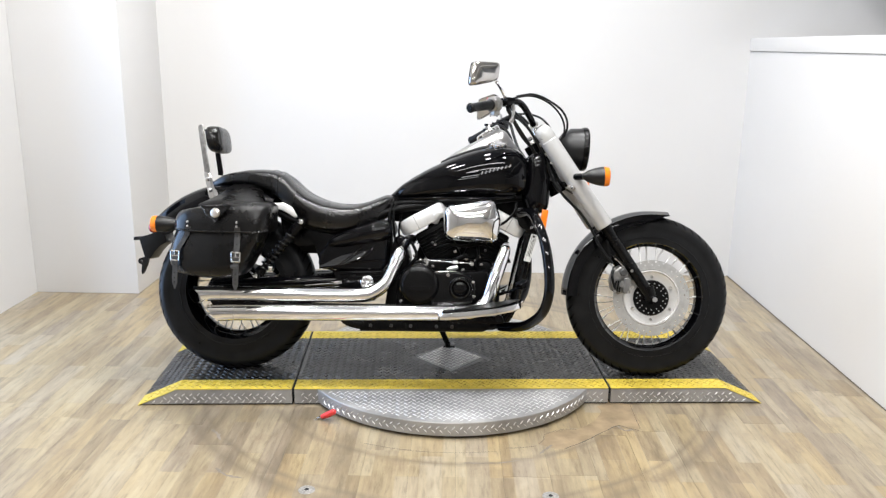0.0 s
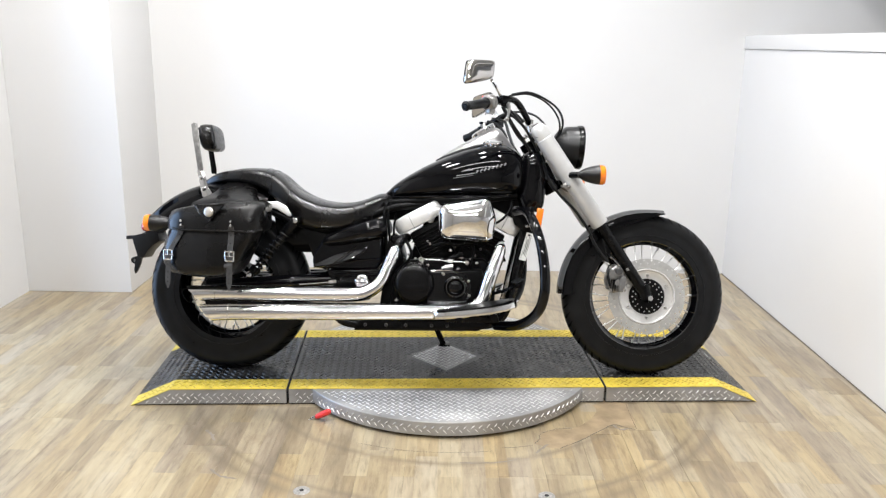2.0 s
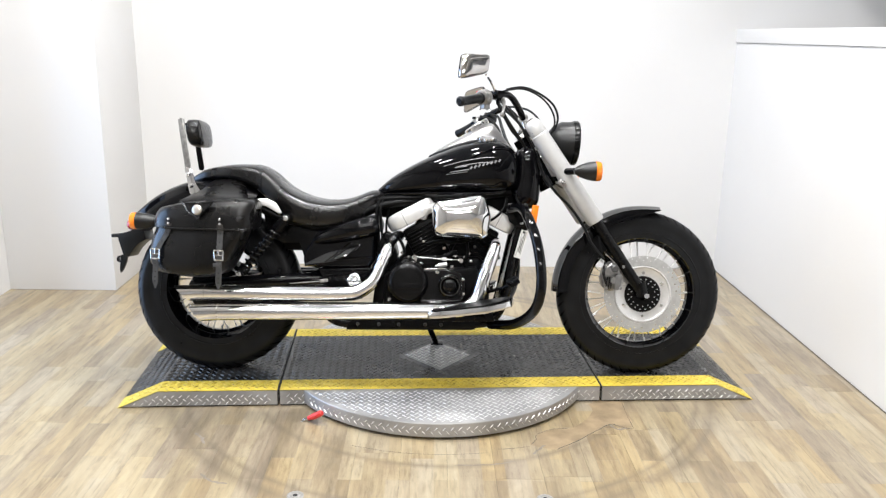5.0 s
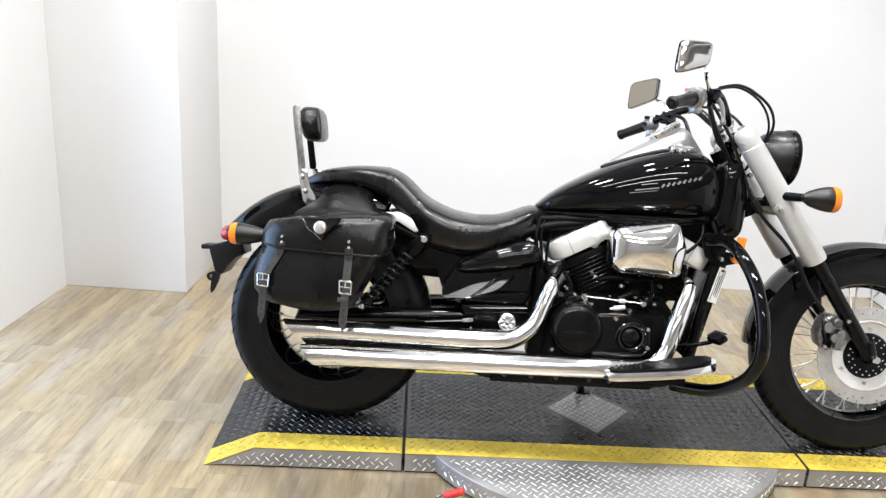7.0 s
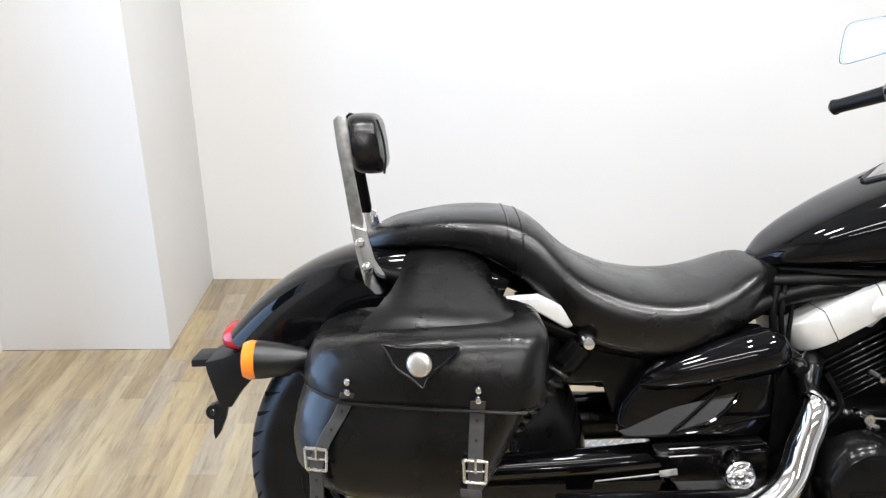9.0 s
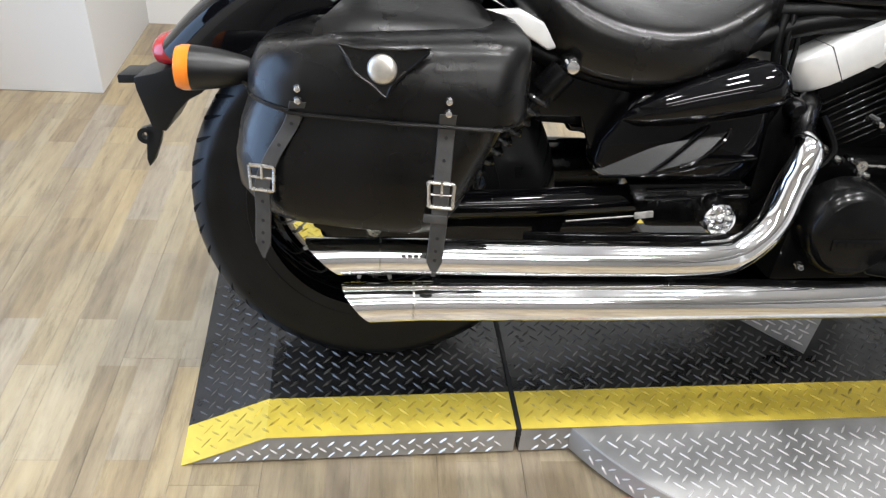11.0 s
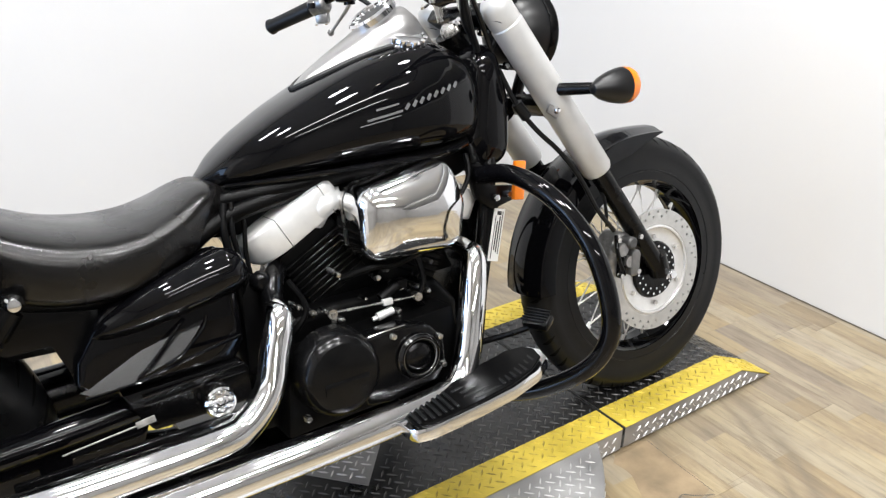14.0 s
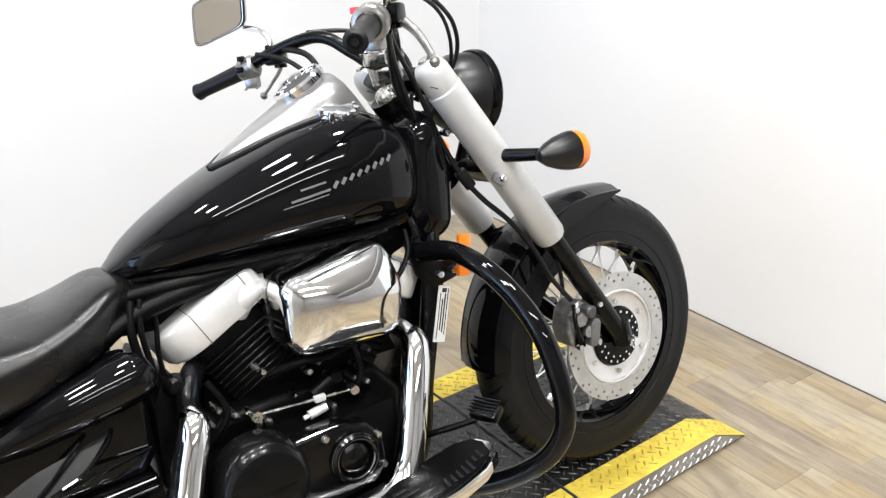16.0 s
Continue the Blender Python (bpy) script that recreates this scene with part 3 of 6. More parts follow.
# front brake
bm = bmesh.new()
loops = [(0.0, 0.0, 0.148, 96), (0.0, 0.0, 0.112, 72)]
for ringr, off, skip in ((0.1415, 0.0, 6), (0.1300, 0.5, 6)):
    for i in range(30):
        if i % skip != skip - 1:
            a = 2 * math.pi * (i + off) / 30
            loops.append((ringr * math.cos(a), ringr * math.sin(a), 0.0036, 8))
for hx, hz, hr, n in loops:
    ring = [bm.verts.new((FA[0] + hx + hr * math.cos(2 * math.pi * k / n), -0.0945, FA[2] + hz + hr * math.sin(2 * math.pi * k / n))) for k in range(n)]
    for k in range(n):
        bm.edges.new((ring[k], ring[(k + 1) % n]))
bmesh.ops.triangle_fill(bm, use_beauty=True, edges=bm.edges[:], normal=(0, -1, 0))
back = bmesh.ops.extrude_face_region(bm, geom=bm.faces[:])
for v in back["geom"]:
    if isinstance(v, bmesh.types.BMVert):
        v.co.y += 0.0050
disc = part("brake_disc", bm, ROTOR, bike, "drilled steel brake disc", 30)
part("disc_carrier", revolve([(0.068, -0.0885), (0.098, -0.0900), (0.1015, -0.0915), (0.1035, -0.0965), (0.1065, -0.0970), (0.1085, -0.0930), (0.1125, -0.0925), (0.1125, -0.087), (0.068, -0.083)], FA, "Y", 64, True), CARRIER, disc, "turned silver disc carrier", 25)
carrier = part("hub_plate", revolve([(0.022, -0.098), (0.066, -0.096), (0.070, -0.090), (0.022, -0.086)], FA, "Y", 40, True), SATIN, bike, "black perforated hub plate")
for rr, n, off, r in ((0.058, 18, 0.0, 0.0030), (0.046, 14, 0.5, 0.0026)):
    for i in range(n):
        a = 2 * math.pi * (i + off) / n
        x, z = FA[0] + rr * math.cos(a), FA[2] + rr * math.sin(a)
        part("hub_bolt", rod((x, -0.094, z), (x, -0.0995, z), r, 8), CHROME, carrier)
for i in range(6):
    a = 2 * math.pi * (i + 0.5) / 6
    part("disc_bolt", rod((FA[0] + 0.084 * math.cos(a), -0.090, FA[2] + 0.083 * math.sin(a)), (FA[0] + 0.084 * math.cos(a), -0.097, FA[2] + 0.083 * math.sin(a)), 0.0055, 8), STEEL, disc)
caliper = part("brake_caliper", joined(prism([(1.475, 0.345), (1.500, 0.330), (1.530, 0.338), (1.545, 0.385), (1.538, 0.430), (1.505, 0.442), (1.478, 0.420), (1.468, 0.380)], -0.120, -0.060, 0.010, 3),
                                       rod((1.49, -0.140, 0.405), (1.49, -0.08, 0.405), 0.015, 16), rod((1.512, -0.138, 0.372), (1.512, -0.08, 0.372), 0.013, 16)), ALLOY, bike, "grey cast brake caliper")
part("caliper_line", tube([(1.478, -0.130, 0.440), (1.470, -0.142, 0.40), (1.480, -0.146, 0.36)], 0.005, 8, 4), SATIN, caliper)
part("caliper_rib", joined(*[box((1.486 + 0.009 * k, -0.126, 0.362), (0.004, 0.012, 0.045), 0.001, (0, 8, 0), 1) for k in range(3)]), SATIN, caliper)
part("caliper_cap", prism([(1.512, 0.338), (1.530, 0.336), (1.536, 0.345), (1.543, 0.385), (1.538, 0.396), (1.524, 0.398), (1.516, 0.390)], -0.142, -0.118, 0.007, 3), CALIPER, caliper)
part("caliper_piston", revolve([(0.0, -0.150), (0.010, -0.150), (0.014, -0.146), (0.014, -0.12), (0.0, -0.12)], (1.512, 0, 0.418), "Y", 20), GREY, caliper)
for x, z in ((1.478, 0.43), (1.545, 0.425), (1.482, 0.345), (1.535, 0.345)):
    part("caliper_bolt", rod((x, -0.130, z), (x, -0.142, z), 0.006, 8), STEEL, caliper)

# fork
FTOP, FMID, FLOW = Vector((1.192, 0, 0.958)), Vector((1.437, 0, 0.600)), Vector((1.617, 0, 0.335))
for s in (-1, 1):
    o = Vector((0, s * 0.118, 0))
    leg = part("fork_leg", joined(rod(FMID + o - (FLOW - FMID) * 0.1, FLOW + o, 0.0225, 20, 0.0215), rod(FLOW + o + Vector((-0.004, 0, 0.03)), FLOW + o + Vector((0.008, 0, -0.022)), 0.024, 20)), SATIN, bike, "black lower fork leg")
    d = (FMID - FTOP).normalized()
    part("fork_cover", revolve([(0.0, -0.014), (0.014, -0.013), (0.024, -0.008), (0.0295, 0.0), (0.0325, 0.012), (0.0328, 0.042), (0.0318, 0.045), (0.0318, 0.048), (0.0340, 0.051), (0.0340, 0.26), (0.0333, 0.268), (0.0333, 0.434), (0.0305, 0.442), (0.0, 0.442)],
                              FTOP + o, d, 32), SILVER, leg, "silver fork cover", 30)
    part("fork_cap", revolve([(0.0, -0.018), (0.011, -0.018), (0.013, -0.012), (0.0, -0.012)], FTOP + o, d, 6), STEEL, leg)
    b = FTOP + o + d * 0.25 + Vector((-0.025, s * 0.022, -0.012))
    part("hose_clamp", box(b + Vector((-0.004, s * 0.004, -0.002)), (0.030, 0.010, 0.020), 0.004, (0, 34, 0)), ALLOY, leg)
    part("cover_bolt", revolve([(0.0, 0.012), (0.005, 0.011), (0.008, 0.006), (0.008, 0.0)], b + Vector((0, s * 0.006, 0)), (0, s, 0), 12), CHROME, leg)
part("axle", rod((FA[0], -0.150, FA[2]), (FA[0], 0.150, FA[2]), 0.0085, 12), STEEL, bike)
part("axle_nut", revolve([(0.0, -0.155), (0.010, -0.155), (0.012, -0.150), (0.012, -0.140), (0.0, -0.140)], FA, "Y", 6), CHROME, bike)
for z, x, name in ((0.935, 1.200, "upper_yoke"), (0.745, 1.330, "lower_yoke")):
    part(name, joined(box((x, 0, z), (0.055, 0.20, 0.03), 0.008, (0, 34, 0)), rod((x, -0.118, z - 0.02), (x + 0.014, -0.118, z + 0.015), 0.026, 20), rod((x, 0.118, z - 0.02), (x + 0.014, 0.118, z + 0.015), 0.026, 20)), SATIN, bike)
part("frame_backbone", prism([(0.60, 0.600), (0.62, 0.690), (1.14, 0.720), (1.16, 0.640), (1.05, 0.600), (0.72, 0.590)], -0.055, 0.055, 0.012), BLACKOUT, bike)
for s in (-1, 1):
    part("wiring_loom", tube([(0.62, s * 0.07, 0.665), (0.72, s * 0.09, 0.672), (0.86, s * 0.10, 0.678), (1.0, s * 0.105, 0.685), (1.12, s * 0.09, 0.70)], 0.014, 10, 5), BLACKOUT, bike)
part("shaft_drive", tube([(0.50, 0.12, 0.345), (0.20, 0.128, 0.328), (0.03, 0.13, 0.318)], [0.05, 0.044, 0.05], 18, 4), SATIN, bike, "black shaft drive housing")
part("brake_drum", revolve([(0.0, -0.112), (0.05, -0.112), (0.088, -0.106), (0.096, -0.095), (0.096, -0.05), (0.0, -0.05)], RA, "Y", 36), SATIN, bike, "black rear brake drum")
part("final_drive", revolve([(0.0, 0.185), (0.06, 0.18), (0.095, 0.165), (0.10, 0.13), (0.085, 0.10), (0.0, 0.10)], RA, "Y", 32), SATIN, bike)
part("steering_head", rod((1.165, 0, 0.91), (1.275, 0, 0.72), 0.034, 20), SATIN, bike)

# headlight
hl = part("headlight", revolve([(0.0, -0.112), (0.030, -0.106), (0.058, -0.088), (0.078, -0.055), (0.081, -0.015), (0.083, 0.0), (0.078, 0.004), (0.0, 0.0)], (1.370, 0, 0.896), (1, 0, -0.05), 40), SHELL, bike, "round black headlight bucket", 30)
part("lens_ring", revolve([(0.084, -0.010), (0.086, -0.004), (0.086, 0.008), (0.082, 0.013), (0.077, 0.011), (0.077, 0.0)], (1.370, 0, 0.896), (1, 0, -0.05), 40, True), SATIN, hl)
part("lens", revolve([(0.077, 0.006), (0.06, 0.015), (0.03, 0.022), (0.0, 0.023)], (1.370, 0, 0.896), (1, 0, -0.05), 40), GLASS, hl)
part("headlight_bracket", joined(rod((1.345, 0, 0.82), (1.315, 0, 0.75), 0.013, 12), box((1.31, 0, 0.755), (0.05, 0.07, 0.02), 0.004)), SATIN, bike)


def indicator(x, y, z, ahead, length, stalk, name, k=1.0):
    """A bullet-shaped turn lamp; ahead is 1 or -1 along x, k its girth."""
    ax = (ahead, 0, 0)
    body = part("turn_signal", revolve([(0.0, -length), (0.010 * k, -length + 0.004), (0.022 * k, -length * 0.72), (0.031 * k, -length * 0.4), (0.0355 * k, -0.01), (0.036 * k, 0.0), (0.0, 0.0)], (x, y, z), ax, 32), SHELL, bike, name, 30)
    part("lens", revolve([(0.0365 * k, 0.0), (0.0365 * k, 0.012), (0.033 * k, 0.020), (0.018 * k, 0.024), (0.0, 0.025)], (x, y, z), ax, 32), AMBER, body, "amber lens")
    part("stalk", rod((x - ahead * length * 0.55, y, z), stalk, 0.0115, 12, 0.0135), SATIN, body)


for s in (-1, 1):
    indicator(1.410, s * 0.232, 0.779 - (0.020 if s > 0 else 0), 1, 0.080, (1.318, s * 0.140, 0.780 - (0.015 if s > 0 else 0)), "black bullet front turn signal")
    indicator(-0.253, s * 0.205, 0.576, -1, 0.100, (-0.165, s * 0.08, 0.585), "black bullet rear turn signal", 0.86)

# handlebar
half = [(1.168, 0, 0.978), (1.166, -0.045, 0.980), (1.146, -0.085, 1.010), (1.112, -0.130, 1.048), (1.075, -0.185, 1.052), (1.010, -0.265, 1.030), (0.915, -0.385, 0.992)]
part("handlebar", tube([(x + 0.016 * abs(y) / 0.385, -y, z - 0.036 * abs(y) / 0.385) for x, y, z in half[::-1]] + [(x, y, z + 0.01 * abs(y) / 0.385) for x, y, z in half[1:]], 0.0125, 14, 6), SATIN, bike, "black pulled-back handlebar")
for s in (-1, 1):
    part("riser", joined(rod((1.180, s * 0.045, 0.935), (1.168, s * 0.045, 0.985), 0.013, 16), box((1.168, s * 0.045, 0.984), (0.030, 0.028, 0.028), 0.007)), STEEL, bike)
    e, i = (Vector((0.908, -0.390, 1.003)), Vector((0.992, -0.285, 1.030))) if s < 0 else (Vector((0.930, 0.390, 0.957)), Vector((1.006, 0.290, 0.992)))
    d = (i - e).normalized()
    grip = part("grip", revolve([(0.0, -0.002), (0.012, -0.002), (0.0175, 0.003), (0.0175, 0.010), (0.0155, 0.014), (0.0160, 0.06), (0.0172, 0.118), (0.020, 0.122), (0.020, 0.130), (0.0, 0.130)], e, d, 24), PLASTIC, bike, "black rubber grip", 30)
    part("grip_end", revolve([(0.006, -0.004), (0.010, -0.004), (0.010, 0.0), (0.006, 0.0)], e, d, 16, True), SATIN, grip)
    h = i + d * 0.018
    big = 0.0285 if s < 0 else 0.0235
    sw = part("switch_housing", joined(revolve([(0.0, -0.012), (0.017, -0.012), (big - 0.003, -0.008), (big, -0.003), (big, 0.009), (big - 0.0015, 0.0105), (big, 0.012), (big, 0.024), (big - 0.004, 0.029), (0.015, 0.031), (0.0, 0.031)], i, d, 28),
                                       box(i + d * 0.010 + Vector((0.004, 0, -0.028)), (0.026, 0.030, 0.026), 0.007, (0, 0, s * 52))), ALLOY, bike, "cast alloy switch housing", 30)
    for k in (-1, 1):
        part("housing_screw", revolve([(0.0, 0.003), (0.003, 0.0025), (0.004, 0.0)], i + d * 0.010 + Vector((-0.012 * k, 0.003, -0.0405)), (-0.3, -0.3, -0.9), 8), CHROME, sw)
    part("switch_button", box(h + Vector((-0.022, -s * 0.004, 0.018)), (0.014, 0.014, 0.010), 0.002, (0, 0, s * 52)), RED_PLASTIC if s < 0 else SATIN, sw)
    part("switch_rocker", box(h + Vector((-0.027, -s * 0.002, -0.004)), (0.012, 0.016, 0.012), 0.002, (0, 0, s * 52)), SATIN, sw)
    part("lever_bracket", joined(box(i + d * 0.055 + Vector((0.022, 0, 0.004)), (0.05, 0.04, 0.032), 0.007, (0, 0, s * 52)), rod(i + d * 0.055 + Vector((0.03, 0, 0.018)), i + d * 0.055 + Vector((0.03, 0, -0.018)), 0.013, 16)), SATIN, bike)
    q = i + d * 0.055 + Vector((0.040, 0, -0.002))
    tip = Vector((1.058, -0.345, 0.966)) if s < 0 else Vector((1.06, 0.345, 0.935))
    part("lever", joined(tube([q, q + (tip - q) * 0.35 + Vector((0.007, s * 0.006, 0)), q + (tip - q) * 0.75 + Vector((0.004, s * 0.004, 0.0)), tip], [0.0085, 0.007, 0.006, 0.0055], 10, 5, 0.6),
                         revolve([(0.0, -0.009), (0.006, -0.0065), (0.0085, 0.0), (0.006, 0.0065), (0.0, 0.009)], tip, "Z", 14)), ALLOY, bike, "silver hand lever")
    # mirror: rounded plate facing the rider, chrome back
    mc = Vector((0.955, -0.372, 1.129)) if s < 0 else Vector((0.997, 0.372, 1.108))
    a = Vector((0.74, 0.67, 0.06)).normalized() if s < 0 else Vector((0.555, -0.83, 0.05)).normalized()
    nrm = Vector((-0.67, -s * 0.74, 0.02)) if s < 0 else Vector((-0.83, -0.555, -0.06))
    nrm.normalize()
    u = nrm.cross(a).normalized()
    u = u if u.z > 0 else -u
    outl = []
    for k in range(32):
        t = 2 * math.pi * k / 32
        c0, s0 = math.cos(t), math.sin(t)
        px, pz = 0.067 * math.copysign(abs(c0) ** 0.34, c0), (0.038 if s < 0 else 0.041) * math.copysign(abs(s0) ** 0.34, s0)
        pz *= 1.0 - 0.14 * px / 0.07
        px, pz = px + 0.20 * pz, pz + 0.12 * px
        outl.append((px, pz))
    shell = part("mirror", loft([[mc + a * x * f + u * z * f - nrm * dd for x, z in outl] for f, dd in ((1.0, -0.002), (1.03, 0.004), (1.0, 0.012), (0.86, 0.021), (0.5, 0.026))]), SMOKE, bike, "rounded chrome-backed mirror", 40)
    part("mirror_rim", loft([[mc + a * x * f + u * z * f + nrm * dd for x, z in outl] for f, dd in ((1.035, -0.003), (1.035, 0.0015), (0.94, 0.0022))], False), SATIN, shell)
    part("mirror_glass", loft([[mc + a * x * f + u * z * f + nrm * dd for x, z in outl] for f, dd in ((0.93, 0.002), (0.93, 0.0035))]), MIRROR, shell, sharp=20)
    part("mirror_stem", tube([i + d * 0.05 + Vector((0.012, 0, 0.014)), (1.038 + (0.02 if s > 0 else 0), s * 0.262, 1.062 - (0.02 if s > 0 else 0)), (1.02 + (0.03 if s > 0 else 0), s * 0.288, 1.088 - (0.02 if s > 0 else 0)), mc + a * 0.050 - u * 0.032 - nrm * 0.014], 0.0062, 10, 6), CHROME, shell)

# cables and hoses
for pts, r in (([(1.085, -0.20, 1.072), (1.150, -0.17, 1.085), (1.215, -0.13, 1.068), (1.275, -0.09, 1.030), (1.296, -0.06, 0.975), (1.268, -0.03, 0.905), (1.24, -0.02, 0.85)], 0.0042),
               ([(1.075, -0.205, 1.066), (1.150, -0.16, 1.080), (1.222, -0.12, 1.056), (1.270, -0.08, 1.012), (1.286, -0.05, 0.96), (1.26, -0.03, 0.90)], 0.0036),
               ([(1.10, 0.17, 1.05), (1.16, 0.12, 1.045), (1.21, 0.06, 1.02), (1.245, 0.03, 0.965), (1.23, 0.02, 0.88)], 0.0045),
               ([(1.05, -0.235, 1.02), (1.075, -0.19, 0.985), (1.115, -0.13, 0.93), (1.165, -0.09, 0.88), (1.19, -0.06, 0.82)], 0.0062),
               ([(1.055, -0.225, 1.02), (1.085, -0.18, 0.975), (1.135, -0.12, 0.915), (1.175, -0.08, 0.86), (1.18, -0.05, 0.79)], 0.0062),
               ([(1.06, -0.22, 1.03), (1.10, -0.165, 1.0), (1.155, -0.12, 0.94), (1.20, -0.09, 0.87), (1.235, -0.075, 0.80)], 0.005),
               ([(1.04, 0.24, 1.03), (1.085, 0.16, 1.01), (1.10, 0.12, 0.96), (1.12, 0.09, 0.90), (1.16, 0.06, 0.84)], 0.0062),
               ([(1.02, 0.25, 1.02), (1.06, 0.19, 1.0), (1.09, 0.13, 0.95), (1.10, 0.10, 0.90), (1.15, 0.05, 0.83)], 0.005),
               ([(1.215, -0.09, 0.83), (1.248, -0.10, 0.755), (1.290, -0.105, 0.70), (1.345, -0.112, 0.645), (1.390, -0.122, 0.58), (1.425, -0.130, 0.51), (1.472, -0.130, 0.452)], 0.0055),
               ([(1.36, 0.03, 0.77), (1.40, -0.05, 0.68), (1.44, -0.10, 0.60), (1.455, -0.12, 0.53), (1.47, -0.11, 0.46)], 0.004)):
    part("cable", tube(pts, r, 8, 6), PLASTIC, bike)
for x, y, z, r in ((1.196, -0.075, 0.905, 0.011), (1.215, -0.045, 0.870, 0.009), (1.150, -0.060, 0.928, 0.010), (1.232, -0.090, 0.835, 0.008), (1.205, 0.030, 0.900, 0.012)):
    part("banjo_bolt", joined(rod((x, y + 0.014, z), (x, y - 0.006, z), r * 0.7, 10), revolve([(0.0, -0.010), (r * 0.6, -0.009), (r, -0.005), (r, 0.002)], (x, y, z), "Y", 6)), CHROME, bike)
part("ignition_cover", revolve([(0.0, 0.018), (0.016, 0.016), (0.024, 0.010), (0.027, 0.0), (0.027, -0.02), (0.0, -0.02)], (1.172, 0, 0.915), (-0.4, 0, 0.9), 28), STEEL, bike, "steel steering-head cap")
part("hose_clip", rod((1.246, -0.100, 0.76), (1.268, -0.103, 0.728), 0.0115, 10), PLASTIC, bike)


# fenders
def fender(c, R, half_w, skirt, a0, a1, name, label, tip=0.0, n=44, taper=0.0):
    prof = [(R - skirt, -half_w), (R - skirt * 0.55, -half_w * 1.0), (R - skirt * 0.25, -half_w * 0.93), (R - 0.012, -half_w * 0.76), (R - 0.003, -half_w * 0.45), (R, 0)]
    prof = prof + [(r, -y) for r, y in prof[-2::-1]]
    ring = prof + [(r - 0.005 if abs(y) < half_w * 0.97 else r, y * 0.955) for r, y in prof[::-1]]
    rings = []
    for i in range(n + 1):
        f = i / n
        a = radians(a0 + (a1 - a0) * f)
        grow = tip * max(0, 1 - f * 7) ** 2
        squeeze = min(1.0, 0.55 + 0.45 * min(f, 1 - f) * 18) ** 0.5
        if taper:
            keep = min(1.0, taper + (1 - taper) * f / 0.20) * skirt
            half = prof[:6][::-1]
            row = []
            for r, y in ring:
                dep = min(R - r, keep)
                wide = float(np.interp(dep, [R - q[0] for q in half], [-q[1] for q in half])) if R - r > keep else abs(y)
                row.append((c[0] + (R - dep + grow) * math.sin(a), math.copysign(wide if abs(y) > half_w * 0.965 or R - r <= keep else wide * 0.955, y), c[2] + (R - dep + grow) * math.cos(a)))
            rings.append(row)
            continue
        rings.append([(c[0] + (R - (R - r) * squeeze + grow) * math.sin(a), y * (0.82 + 0.18 * squeeze), c[2] + (R - (R - r) * squeeze + grow) * math.cos(a)) for r, y in ring])
    return part(name, loft(rings), GLOSS, bike, label, 50)


fender(FA, 0.338, 0.067, 0.053, 12.5, -90, "front_fender", "gloss black front fender", 0.006, taper=0.30)
fender(RA, 0.426, 0.104, 0.10, 24, -51.5, "rear_fender", "gloss black rear fender")
for s in (-1, 1):
    part("fender_stay", rod((1.47, s * 0.066, 0.585), (1.455, s * 0.115, 0.565), 0.009, 10), SATIN, bike)

# tail
tail = part("tail_light", loft([[(-0.288 - 1.2 * dx, 0.052 * f * math.cos(t), 0.562 - 0.10 * dx + 0.028 * f * math.copysign(abs(math.sin(t)) ** 0.8, math.sin(t))) for t in [2 * math.pi * k / 24 for k in range(24)]]
                                for dx, f in ((0.0, 1.0), (0.022, 1.0), (0.038, 0.94), (0.050, 0.78), (0.057, 0.5), (0.059, 0.2))]), RED, bike, "red tail light lens", 50)
bracket = part("plate_bracket", prism([(-0.285, 0.548), (-0.325, 0.538), (-0.350, 0.528), (-0.384, 0.520), (-0.381, 0.500), (-0.362, 0.438), (-0.340, 0.432), (-0.322, 0.462), (-0.300, 0.486), (-0.275, 0.500)], -0.052, 0.052, 0.005), PLASTIC, bike, "black plastic number-plate bracket")
part("plate_lamp", box((-0.392, 0, 0.513), (0.042, 0.070, 0.014), 0.003, (0, -2, 0)), PLASTIC, bracket)
part("plate_clip", revolve([(0.006, -0.008), (0.0135, -0.008), (0.0135, 0.008), (0.006, 0.008)], (-0.374, -0.042, 0.424), "Y", 20, True), PLASTIC, bracket)
part("plate_tongue", prism([(-0.372, 0.440), (-0.346, 0.440), (-0.352, 0.412), (-0.364, 0.382), (-0.373, 0.370), (-0.376, 0.384)], -0.050, -0.030, 0.003), PLASTIC, bracket)

# sissy bar
for s in (-1, 1):
    part("sissy_bar_upright", prism([(-0.132, 0.952), (-0.124, 0.960), (-0.110, 0.957), (-0.105, 0.915), (-0.100, 0.868), (-0.086, 0.785), (-0.088, 0.772), (-0.106, 0.772), (-0.120, 0.865), (-0.127, 0.910)], (-0.104 if s < 0 else 0.072), (-0.112 if s < 0 else 0.080), 0.002), ALLOY if s < 0 else SATIN, bike, "flat silver sissy bar upright")
    foot = part("sissy_bar_foot", prism([(-0.108, 0.778), (-0.080, 0.772), (-0.076, 0.755), (-0.067, 0.721), (-0.048, 0.691), (-0.047, 0.668), (-0.064, 0.656), (-0.086, 0.679), (-0.099, 0.732)], s * 0.112, s * 0.120, 0.002), CHROME, bike)
    for x, z in ((-0.091, 0.750), (-0.081, 0.708)):
        part("bolt", revolve([(0.0, 0.012), (0.006, 0.010), (0.009, 0.004), (0.009, 0.0)], (x, s * 0.120, z), (0, s, 0), 12), CHROME, foot)
part("sissy_bar_hoop", rod((-0.116, -0.105, 0.940), (-0.116, 0.076, 0.940), 0.005, 10), STEEL, bike)
pad_rings = []
